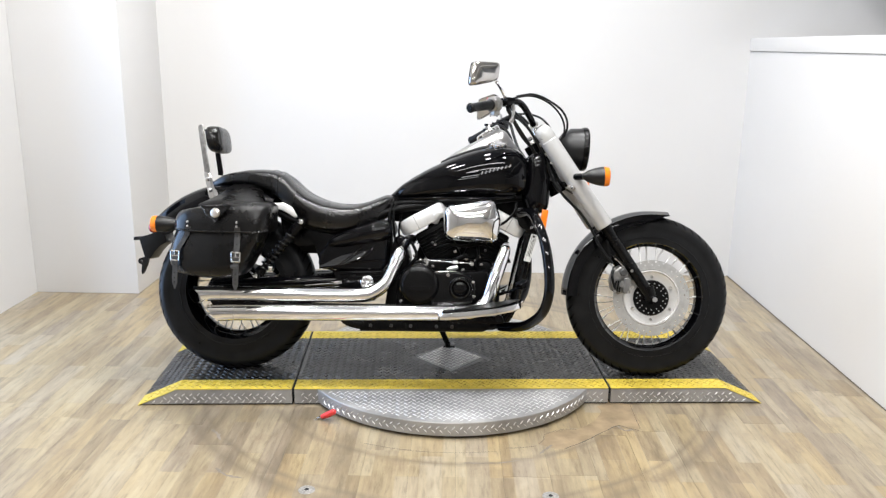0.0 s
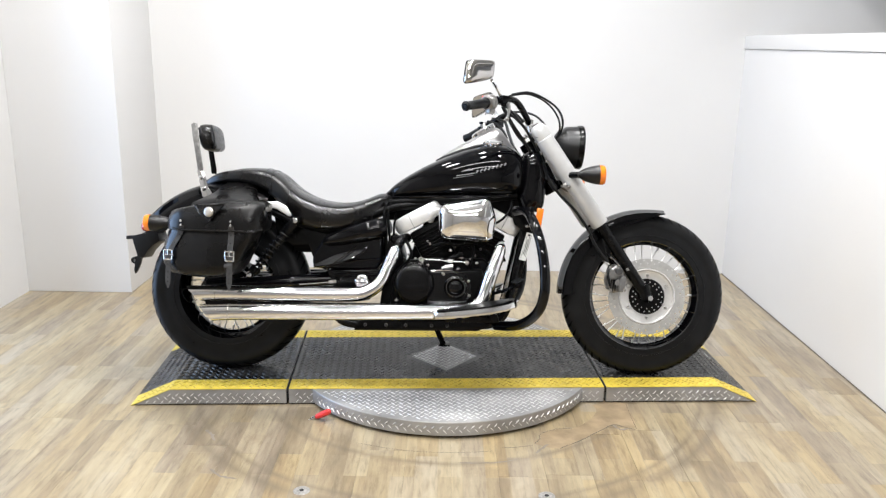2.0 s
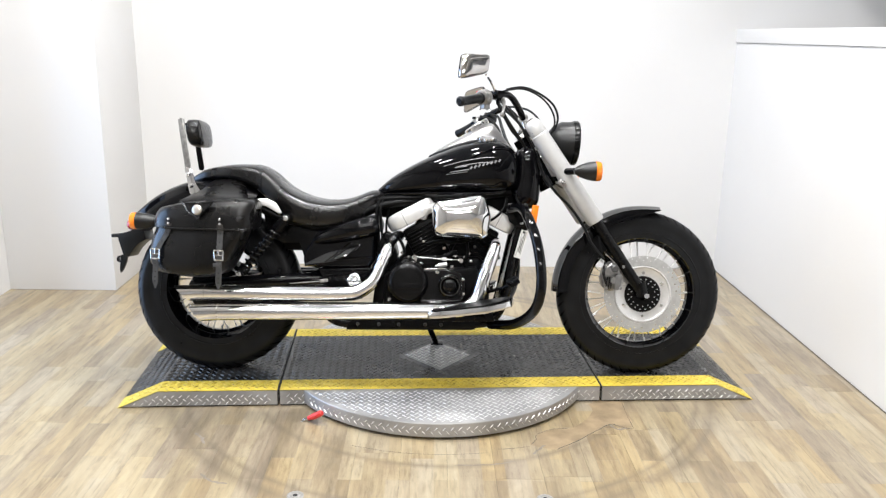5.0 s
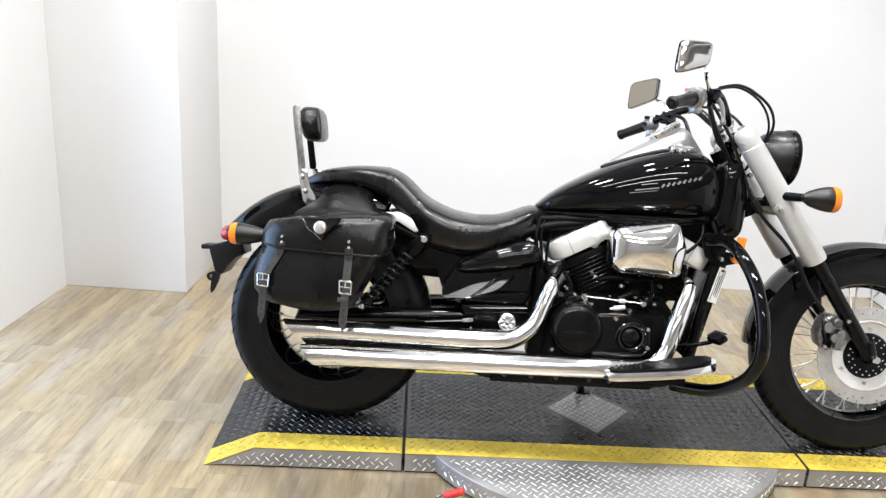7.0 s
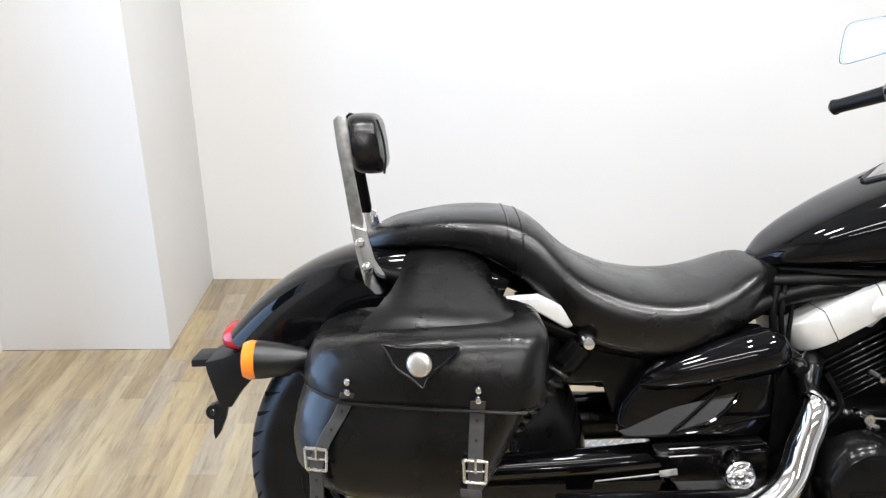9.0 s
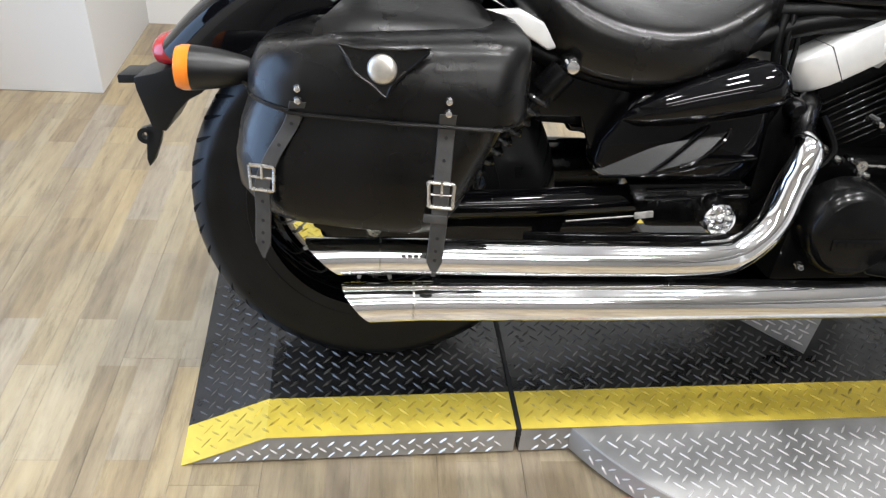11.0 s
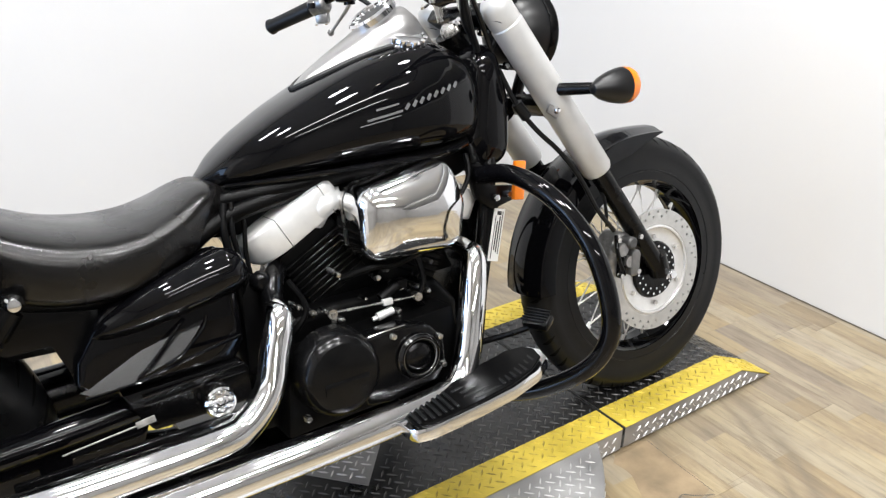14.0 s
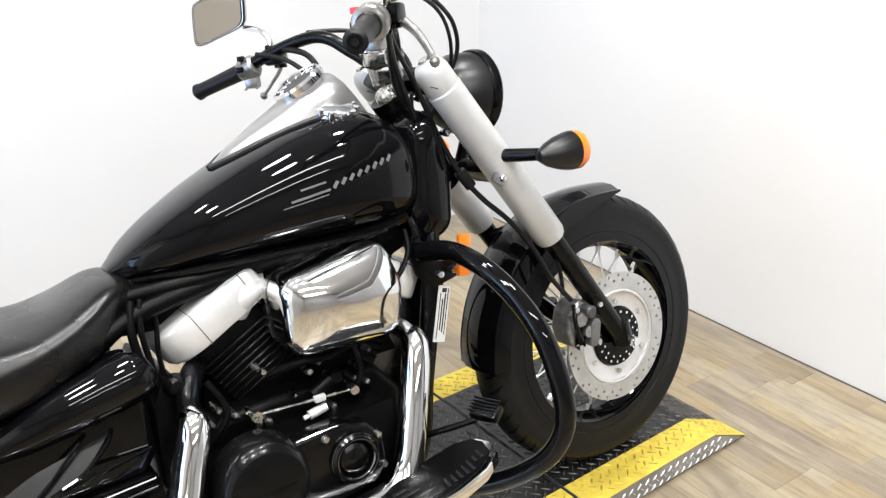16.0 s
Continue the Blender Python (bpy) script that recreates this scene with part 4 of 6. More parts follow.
for k in range(13):
    f = k / 12
    y = -0.092 + 0.184 * f
    g = (1 - abs(2 * f - 1) ** 4.5) ** 0.4 if 0 < k < 12 else 0.45
    ring = []
    for i in range(20):
        t = 2 * math.pi * i / 20
        c0, s0 = math.cos(t), math.sin(t)
        dx = 0.031 * math.copysign(abs(c0) ** 0.55, c0) * (0.60 + 0.40 * g)
        dz = 0.052 * math.copysign(abs(s0) ** 0.42, s0) * g
        ring.append((-0.083 + dx + 0.14 * -dz, y, 0.909 + dz))
    pad_rings.append(ring)
pad = part("sissy_bar_pad", loft(pad_rings), LEATHER, bike, "black padded backrest cushion", 50)
part("pad_piping", tube([(-0.062, -0.088, 0.952), (-0.053, -0.091, 0.925), (-0.048, -0.091, 0.890), (-0.051, -0.088, 0.862)], 0.0020, 6, 4), LEATHER, pad)

# seat: one loft, rider's dish to pillion
SEAT = [  # x, top, side edge of cushion, bottom, half width of cushion, half width of skirt
    (-0.105, 0.738, 0.732, 0.728, 0.020, 0.022), (-0.085, 0.752, 0.738, 0.728, 0.055, 0.058), (-0.040, 0.776, 0.752, 0.734, 0.080, 0.086), (0.05, 0.792, 0.768, 0.736, 0.098, 0.108),
    (0.10, 0.795, 0.770, 0.728, 0.104, 0.116), (0.150, 0.794, 0.768, 0.706, 0.110, 0.124), (0.185, 0.786, 0.758, 0.680, 0.118, 0.134), (0.22, 0.765, 0.734, 0.646, 0.128, 0.146), (0.26, 0.724, 0.702, 0.602, 0.145, 0.158),
    (0.30, 0.698, 0.674, 0.575, 0.160, 0.168), (0.36, 0.674, 0.652, 0.562, 0.168, 0.174), (0.43, 0.663, 0.643, 0.560, 0.165, 0.172), (0.49, 0.665, 0.645, 0.572, 0.150, 0.160),
    (0.54, 0.680, 0.652, 0.588, 0.128, 0.140), (0.58, 0.699, 0.664, 0.604, 0.108, 0.120), (0.605, 0.705, 0.668, 0.616, 0.094, 0.104), (0.622, 0.704, 0.668, 0.626, 0.080, 0.088), (0.634, 0.690, 0.664, 0.634, 0.062, 0.068)]


def seat_half(x):
    """The seat's cross-section from its crest to its lower edge: a rolled cushion over an upright skirt."""
    top, edge, bot, hw, sw = eased(SEAT, x)
    belt, wide = top - 0.46 * (top - bot), max(hw, 0.985 * sw)
    out = [(wide * math.sin(radians(9 * k)) ** 0.76, belt + (top - belt) * math.cos(radians(9 * k)) ** 0.80 if k < 10 else belt) for k in range(11)]
    return out + [(wide, belt - 0.20 * (belt - bot)), (wide * 0.992, belt - 0.48 * (belt - bot)), (wide * 0.975, belt - 0.74 * (belt - bot)), (wide * 0.95, bot + 0.006), (wide * 0.90, bot)]


xs = [SEAT[0][0] + (SEAT[-1][0] - SEAT[0][0]) * i / 90 for i in range(91)]
rings = []
for x in xs:
    half_ring = seat_half(x)
    rings.append([(x, -y, z) for y, z in half_ring] + [(x, y, z) for y, z in half_ring[:0:-1]])
seat = part("seat", loft(rings), LEATHER, bike, "black leather two-up seat", 60)
for dx in (0.0, 0.024):
    flank = [(y + 0.0004, z) for y, z in seat_half(0.156 + dx)[-2::-1]]
    part("seam_piping", tube([(0.156 + dx, -y, z) for y, z in flank] + [(0.156 + dx, y, z) for y, z in flank[-2::-1]], 0.0019, 6, 3), LEATHER, seat)
# tank
TANK = [  # x, crest, waist, bottom, half width
    (0.612, 0.700, 0.692, 0.686, 0.020), (0.622, 0.716, 0.702, 0.686, 0.048), (0.645, 0.738, 0.708, 0.686, 0.070), (0.69, 0.770, 0.720, 0.687, 0.092), (0.76, 0.810, 0.738, 0.689, 0.115), (0.84, 0.848, 0.756, 0.691, 0.134), (0.92, 0.880, 0.772, 0.692, 0.148),
    (0.99, 0.899, 0.782, 0.692, 0.155), (1.04, 0.905, 0.786, 0.693, 0.156), (1.080, 0.899, 0.786, 0.696, 0.152), (1.112, 0.884, 0.784, 0.700, 0.144), (1.136, 0.858, 0.780, 0.708, 0.126), (1.152, 0.826, 0.776, 0.722, 0.095), (1.158, 0.800, 0.774, 0.745, 0.045)]
rings = []
for i in range(57):
    f = i / 56
    x = 0.612 + (1.158 - 0.612) * (0.5 - 0.5 * math.cos(math.pi * f))
    crest, waist, bottom, hw = eased(TANK, x, 0.010 if x < 1.04 else 0.003)
    ring = []
    for k in range(36):
        t = 2 * math.pi * k / 36
        c0, s0 = math.cos(t), math.sin(t)
        if s0 >= 0:
            ring.append((x, hw * math.copysign(abs(c0) ** 0.69, c0), waist + (crest - waist) * s0 ** 0.74))
        else:
            ring.append((x, hw * math.copysign(abs(c0) ** 0.5, c0), waist + (waist - bottom) * math.copysign(abs(s0) ** 0.62, s0)))
    rings.append(ring)
tank = part("fuel_tank", loft(rings), GLOSS, bike, "gloss black teardrop fuel tank", 60)
for s in (-1, 1):
    part("tank_seam", tube([(0.64, s * 0.064, 0.687), (0.76, s * 0.112, 0.690), (0.92, s * 0.146, 0.693), (1.03, s * 0.154, 0.694), (1.095, s * 0.137, 0.703)], 0.005, 8, 6), GLOSS, tank)


def tank_y(x, z):
    crest, waist, bottom, hw = curve_at(TANK, x)
    if z >= waist:
        s0 = min(1.0, (z - waist) / (crest - waist)) ** (1 / 0.74)
        return hw * (1 - s0 * s0) ** 0.345
    s0 = min(1.0, (waist - z) / (waist - bottom)) ** (1 / 0.62)
    return hw * (1 - s0 * s0) ** 0.25


def badge(strokes, parent, s=-1):
    """A slanted silver mark of plain strokes, laid on the tank's flank."""
    for (x0, z0), (x1, z1), w in strokes:
        bm = bmesh.new()
        n = 8
        prev = None
        dx, dz = x1 - x0, z1 - z0
        ln = math.hypot(dx, dz)
        px, pz = -dz / ln * w / 2, dx / ln * w / 2
        for i in range(n + 1):
            f = i / n
            x, z = x0 + dx * f, z0 + dz * f
            row = []
            for k in (-1, 1):
                xx, zz = x + px * k, z + pz * k
                row.append(bm.verts.new((xx, s * (tank_y(xx, zz) + 0.0012), zz)))
            if prev:
                bm.faces.new((prev[0], prev[1], row[1], row[0]))
            prev = row
        part("badge_stroke", bm, BADGE, parent)


marks = [((0.872, 0.762), (0.950, 0.774), 0.0020), ((0.886, 0.771), (0.954, 0.782), 0.0040), ((0.904, 0.788), (0.948, 0.795), 0.0034)]
for i in range(8):
    x, z = 0.960 + 0.0150 * i, 0.783 + 0.0040 * i
    marks.append(((x, z), (x + 0.0075, z + 0.0105), 0.0062))
for s in (-1, 1):
    badge(marks, tank, s)

# speedometer console
rings = []
for x, zb, zt, hw in ((0.815, 0.836, 0.842, 0.006), (0.84, 0.846, 0.862, 0.020), (0.89, 0.866, 0.892, 0.034), (0.94, 0.880, 0.920, 0.045), (0.98, 0.892, 0.944, 0.052), (1.015, 0.898, 0.960, 0.055), (1.045, 0.898, 0.968, 0.054), (1.062, 0.896, 0.955, 0.050), (1.085, 0.886, 0.926, 0.042), (1.110, 0.868, 0.893, 0.030), (1.126, 0.845, 0.862, 0.014)):
    rings.append([(x, 1.28 * hw * math.copysign(abs(math.cos(t)) ** 0.8, math.cos(t)), zb - 0.020 + (zt - zb + 0.020) * max(0.0, math.sin(t)) ** 0.6) for t in [math.pi * k / 16 for k in range(17)]])
console = part("dash_console", loft(rings), CONSOLE, bike, "silver teardrop instrument console", 50)


def tank_z(x, y):
    crest, waist, bottom, hw = curve_at(TANK, x)
    s0 = max(0.0, 1 - (min(abs(y) / hw, 1.0)) ** (1 / 0.345)) ** 0.5
    return waist + (crest - waist) * s0 ** 0.74


for s in (-1, 1):
    part("console_trim", tube([(x, s * y, tank_z(x, y) + 0.002) for x, y in ((0.808, 0.004), (0.84, 0.031), (0.89, 0.049), (0.94, 0.062), (0.98, 0.070), (1.02, 0.075))], 0.0048, 8, 5), INK, console)
gx, gn = Vector((0.992, 0, 0.953)), Vector((-0.52, 0, 0.85)).normalized()
gauge = part("speedometer", revolve([(0.0, -0.012), (0.046, -0.012), (0.051, -0.004), (0.051, 0.006), (0.047, 0.011), (0.043, 0.009), (0.042, 0.003), (0.0, 0.003)], gx, gn, 40), CHROME, bike, "chrome-ringed speedometer", 30)
part("dial", revolve([(0.0, 0.0042), (0.041, 0.0042), (0.041, 0.0035), (0.0, 0.0035)], gx, gn, 32), INK, gauge)
for k in range(11):
    a = radians(-120 + 24 * k)
    e1 = gn.orthogonal().normalized()
    e2 = gn.cross(e1)
    d = e1 * math.cos(a) + e2 * math.sin(a)
    part("dial_tick", rod(gx + gn * 0.005 + d * 0.030, gx + gn * 0.005 + d * 0.038, 0.0012, 5), WHITE_LABEL, gauge)
cap = part("fuel_cap", revolve([(0.0, 0.016), (0.024, 0.015), (0.031, 0.012), (0.033, 0.008), (0.033, 0.002), (0.038, -0.002), (0.038, -0.010), (0.0, -0.010)], (1.026, -0.064, 0.900), (0, -0.38, 0.92), 40), CHROME, bike, "scalloped chrome fuel cap", 30)
for k in range(10):
    a = 2 * math.pi * k / 10
    nn = Vector((0, -0.38, 0.92)).normalized()
    e1 = nn.orthogonal().normalized()
    e2 = nn.cross(e1)
    c0 = Vector((1.026, -0.064, 0.900)) + (e1 * math.cos(a) + e2 * math.sin(a)) * 0.033
    part("cap_lobe", rod(c0 + nn * 0.001, c0 + nn * 0.0125, 0.0065, 10), CHROME, cap)

# chassis, neck covers, radiator
for s in (-1, 1):
    neck = filleted([(1.124, 0.690, 0.02), (1.150, 0.868, 0.03), (1.205, 0.892, 0.024), (1.240, 0.770, 0.06), (1.226, 0.640, 0.04), (1.150, 0.632, 0.03)], 6)
    part("neck_cover", loft([[(1.184 + (x - 1.184) * f, s * y, 0.760 + (z - 0.760) * (0.35 + 0.65 * f)) for x, z in neck] for f, y in ((1.0, 0.040), (1.0, 0.062), (0.97, 0.076), (0.90, 0.088), (0.78, 0.098), (0.60, 0.105), (0.36, 0.109), (0.10, 0.110))]), GLOSS, bike, "gloss black neck cover", 60)
    part("down_tube", tube([(1.205, s * 0.05, 0.78), (1.178, s * 0.085, 0.66), (1.150, s * 0.100, 0.55), (1.118, s * 0.105, 0.40), (1.088, s * 0.108, 0.26), (1.04, s * 0.108, 0.208), (0.95, s * 0.108, 0.196), (0.60, s * 0.108, 0.190), (0.47, s * 0.108, 0.200), (0.42, s * 0.10, 0.235)], 0.0165, 12, 6), SATIN, bike, "black tubular frame rail")
    part("top_rail", tube([(1.20, s * 0.03, 0.80), (1.05, s * 0.07, 0.70), (0.80, s * 0.085, 0.665), (0.62, s * 0.10, 0.64), (0.45, s * 0.12, 0.56), (0.28, s * 0.13, 0.585), (0.10, s * 0.12, 0.66), (-0.10, s * 0.10, 0.70)], 0.015, 10, 6), BLACKOUT, bike)
    part("subframe_cover", prism([(0.150, 0.660), (0.205, 0.664), (0.242, 0.647), (0.270, 0.613), (0.252, 0.606), (0.205, 0.634), (0.165, 0.642)], s * 0.150, s * 0.130, 0.005, 3), CASTING, bike, "silver frame gusset by the seat")
rad = part("radiator", box((1.135, 0, 0.43), (0.035, 0.20, 0.32), 0.006, (0, 14, 0)), SATIN, bike, "black finned radiator")
for k in range(16):
    part("radiator_fin", box((1.104 + 0.0042 * k, 0, 0.30 + 0.017 * k), (0.034, 0.19, 0.003), 0, (0, 14, 0)), SATIN, rad)
part("reflector", box((1.202, -0.150, 0.614), (0.025, 0.012, 0.078), 0.003, (0, 8, 0)), AMBER, bike, "orange side reflector")
sticker = part("label_plate", box((1.158, -0.121, 0.505), (0.026, 0.003, 0.108), 0.0005, (0, 15, 0)), WHITE_LABEL, bike, "white printed label on the down tube")
for k, ln in enumerate((0.088, 0.060, 0.074, 0.088)):
    part("label_bar", box((1.158 - 0.009 + 0.006 * k, -0.1232, 0.503 + 0.0016 * k), (0.0013 if k in (0, 3) else 0.0024, 0.001, ln), 0, (0, 15, 0)), INK, sticker)
part("label_block", box((1.169, -0.1232, 0.549), (0.010, 0.001, 0.008), 0, (0, 15, 0)), INK, sticker)

# engine guard
for s in (-1, 1):
    guard = part("engine_guard", tube([(1.118, -s * 0.135, 0.636), (1.145, -s * 0.205, 0.640), (1.163, -s * 0.295, 0.606), (1.184, -s * 0.368, 0.530), (1.197, -s * 0.402, 0.430), (1.196, -s * 0.400, 0.345), (1.175, -s * 0.352, 0.275), (1.122, -s * 0.262, 0.222), (1.045, -s * 0.150, 0.203)], 0.0182, 16, 8), GLOSS, bike, "gloss black tubular engine guard")
    part("guard_bracket", prism([(1.092, 0.655), (1.125, 0.662), (1.150, 0.610), (1.202, 0.602), (1.202, 0.572), (1.150, 0.560), (1.110, 0.590)], -s * 0.128, -s * 0.120, 0.002), SATIN, guard)
    for x, z in ((1.158, 0.584), (1.190, 0.586)):
        part("guard_bolt", revolve([(0.0, 0.010), (0.006, 0.009), (0.0085, 0.004), (0.0085, 0.0)], (x, -s * 0.128, z), (0, -s, 0), 10), CHROME, guard)

# engine
crank = part("crankcase", joined(prism([(0.63, 0.285), (0.66, 0.405), (0.70, 0.445), (0.80, 0.455), (1.00, 0.455), (1.045, 0.40), (1.04, 0.28), (0.98, 0.235), (0.70, 0.225)], -0.135, 0.135, 0.015, 3),
                                 prism([(0.64, 0.26), (0.66, 0.40), (0.99, 0.42), (1.01, 0.28)], -0.206, 0.206, 0.012, 2)), BLACKOUT, bike, "black engine crankcase")
clutch = part("clutch_cover", revolve([(0.0, -0.262), (0.050, -0.2612), (0.060, -0.259), (0.0665, -0.254), (0.071, -0.247), (0.074, -0.238), (0.0765, -0.228), (0.078, -0.2), (0.0, -0.2)], (0.735, 0, 0.366), "Y", 64), COVER, bike, "round black clutch cover", 25)
part("maker_badge", box((0.737, -0.2625, 0.354), (0.082, 0.003, 0.021), 0.0012, (0, -1, 0)), COVER, clutch, "raised plain badge bar")
for k in range(5):
    part("badge_mark", box((0.708 + 0.0145 * k, -0.2643, 0.354), (0.009, 0.001, 0.009), 0, (0, -1, 0)), COVER, clutch)
side_case = part("engine_side_cover", prism([(0.780, 0.290), (0.790, 0.414), (0.872, 0.418), (0.920, 0.405), (0.946, 0.374), (0.948, 0.325), (0.928, 0.296), (0.83, 0.282)], -0.236, -0.19, 0.008, 3), ENGINE, bike, "black engine side cover")
part("timing_cap", revolve([(0.0, -0.2475), (0.016, -0.2465), (0.026, -0.243), (0.0295, -0.2385), (0.031, -0.246), (0.037, -0.247), (0.0415, -0.242), (0.0415, -0.23), (0.0, -0.23)], (0.888, 0, 0.355), "Y", 48), ENGINE, side_case, "domed black timing cap")
for x, z in ((0.842, 0.405), (0.935, 0.380), (0.938, 0.325), (0.668, 0.305)):
    part("case_bolt", revolve([(0.0, -0.245), (0.005, -0.244), (0.0065, -0.24), (0.0065, -0.23)], (x, 0, z), "Y", 10), STEEL, side_case)
part("engine_rib", box((0.88, -0.165, 0.268), (0.26, 0.03, 0.012), 0.003, (0, -1, 0)), SATIN, crank)
part("gear_case", prism([(0.60, 0.27), (0.61, 0.345), (0.66, 0.40), (0.67, 0.27)], -0.160, -0.10, 0.008), BLACKOUT, crank)


def cylinder(top, lean_deg, name, sgn):
    """A finned barrel with its silver head cover; top is the cover's middle."""
    M = pose(top[0], 0, top[1], 0, lean_deg, 0)
    barrel = box((0, 0, -0.150), (0.130, 0.172, 0.22), 0.012)
    barrel.transform(M)
    cyl_ob = part(name, barrel, BLACKOUT, bike, "black finned engine cylinder")
    for k in range(13):
        fin = box((0, 0, -0.062 - 0.0125 * k), (0.142 - 0.0022 * k, 0.196 - 0.003 * k, 0.0042), 0.0015, seg=1)
        fin.transform(M)
        part("cooling_fin", fin, ENGINE, cyl_ob)
    rings = []
    for x, hy, z0, z1 in ((-0.105, 0.050, -0.016, 0.012), (-0.101, 0.078, -0.024, 0.021), (-0.092, 0.096, -0.028, 0.027), (-0.076, 0.108, -0.030, 0.030), (-0.052, 0.116, -0.030, 0.031), (-0.030, 0.118, -0.030, 0.031),
                          (0.062, 0.118, -0.029, 0.031), (0.078, 0.117, -0.028, 0.030), (0.088, 0.113, -0.025, 0.026), (0.092, 0.106, -0.020, 0.020)):
        c = min(0.007, (z1 - z0) * 0.3)
        rings.append([(-sgn_ * x, y, z) for sgn_ in (-sgn,) for y, z in ((-hy, z0 + c), (-hy + 0.3 * c, z0 + 0.3 * c), (-hy + c, z0), (hy - c, z0), (hy, z0 + c), (hy, z1 - c), (hy - c, z1), (-hy + c, z1), (-hy + 0.3 * c, z1 - 0.3 * c), (-hy, z1 - c))])
    head = loft(rings)
    head.transform(M)
    hd = part("head_cover", head, CASTING, cyl_ob, "satin silver cylinder head cover", 42)
    for x in (-0.034, 0.064):
        cover_line = box((sgn * x, 0, 0.0005), (0.0013, 0.2366, 0.0615), 0)
        cover_line.transform(M)
        part("cover_joint", cover_line, GREY, hd)
    return cyl_ob


cylinder((0.745, 0.612), -28, "rear_cylinder", 1)
cylinder((1.043, 0.610), 28, "front_cylinder", -1)
dense = filleted([(0.812, 0.664, 0.034), (0.996, 0.693, 0.026), (1.020, 0.612, 0.060), (1.006, 0.530, 0.030), (0.816, 0.540, 0.036)])
steps = [(0.97, -0.09), (1.0, -0.120), (1.0, -0.186)] + [((1 - s ** 2.4) ** (1 / 3.0), -0.186 - 0.050 * s) for s in (0.2, 0.4, 0.58, 0.72, 0.83, 0.90, 0.95, 0.98, 0.994, 0.9992)]
air = part("air_cleaner", loft([[(0.944 + (x - 0.930) * f * 1.05, y + 0.22 * min(1.0, max(0.0, -y - 0.186) / 0.045) * math.hypot((z - 0.622) * f, 0.012), 0.611 + (z - 0.616) * f * 1.05) for x, z in dense] for f, y in steps]), CHROME, bike, "pillow-shaped chrome air cleaner cover", 60)
part("cover_seam", loft([[(0.944 + (x - 0.930) * f * 1.05, y, 0.611 + (z - 0.616) * f * 1.05) for x, z in dense] for f, y in ((1.012, -0.128), (1.012, -0.138))], False), STEEL, air)
part("intake_elbow", tube([(0.835, -0.09, 0.64), (0.80, -0.11, 0.635), (0.785, -0.09, 0.60)], [0.018, 0.019, 0.016], 14, 4), CASTING, bike)
part("intake_body", prism([(0.70, 0.44), (0.80, 0.68), (0.99, 0.68), (1.09, 0.44)], -0.06, 0.08, 0.01), BLACKOUT, bike)
link = part("linkage_rod", rod((0.757, -0.178, 0.455), (0.935, -0.178, 0.444), 0.0028, 8), STEEL, bike, "thin steel linkage rod")
part("linkage_joint", joined(revolve([(0.004, -0.187), (0.009, -0.187), (0.009, -0.172), (0.004, -0.172)], (0.757, 0, 0.455), "Y", 14, True), box((0.760, -0.176, 0.436), (0.010, 0.008, 0.034), 0.002, (0, 12, 0))), STEEL, link)
part("linkage_joint", joined(box((0.868, -0.178, 0.4485), (0.020, 0.012, 0.012), 0.003), rod((0.846, -0.176, 0.424), (0.878, -0.176, 0.430), 0.008, 12), rod((0.836, -0.176, 0.422), (0.848, -0.176, 0.4243), 0.004, 8)), CASTING, link)
part("linkage_joint", rod((0.930, -0.186, 0.444), (0.930, -0.168, 0.444), 0.008, 12), STEEL, link)
for x, y, z, r in ((0.783, -0.17, 0.430, 0.009), (0.898, -0.17, 0.418, 0.008), (0.91, -0.165, 0.462, 0.009), (0.79, -0.16, 0.512, 0.007), (0.868, -0.16, 0.488, 0.008), (0.96, -0.16, 0.468, 0.008), (0.735, -0.16, 0.452, 0.008), (0.968, -0.165, 0.44, 0.007), (0.71, -0.16, 0.470, 0.007), (0.945, -0.17, 0.455, 0.007)):
    part("engine_bolt", joined(rod((x, y + 0.05, z), (x, y + 0.010, z), r * 0.7, 10), revolve([(0.0, -0.006), (r * 0.6, -0.005), (r * 0.85, 0.0), (r * 0.85, 0.006)], (x, y + 0.010, z), "Y", 12)), STEEL, bike)
part("solenoid", joined(rod((0.862, -0.165, 0.452), (0.898, -0.165, 0.470), 0.011, 12), box((0.905, -0.165, 0.472), (0.02, 0.02, 0.018), 0.003)), BLACKOUT, bike)
for pts, r in (([(0.70, -0.14, 0.52), (0.72, -0.16, 0.47), (0.69, -0.16, 0.43), (0.66, -0.14, 0.40)], 0.007), ([(0.95, -0.15, 0.52), (0.955, -0.165, 0.47), (0.94, -0.165, 0.43), (0.975, -0.15, 0.40)], 0.007), ([(0.80, -0.14, 0.50), (0.85, -0.165, 0.515), (0.90, -0.165, 0.51), (0.97, -0.15, 0.52)], 0.008),
               ([(1.005, -0.13, 0.58), (1.05, -0.15, 0.60), (1.09, -0.14, 0.64), (1.10, -0.12, 0.68)], 0.006), ([(0.655, -0.08, 0.66), (0.655, -0.09, 0.62), (0.648, -0.10, 0.57), (0.650, -0.11, 0.50), (0.645, -0.11, 0.44)], 0.005)):
    part("engine_hose", tube(pts, r * 0.85, 8, 5), BLACKOUT, bike)
for x0, r in ((0.612, 0.007), (0.626, 0.005)):
    part("wiring_loom", tube([(x0 + 0.010, -0.10, 0.665), (x0, -0.115, 0.62), (x0 + 0.006, -0.12, 0.55), (x0 + 0.012, -0.12, 0.46), (x0 + 0.016, -0.12, 0.40)], r, 10, 6), BLACKOUT, bike)
# small studs added at random to give the engine its glints
glint = random.Random(5)
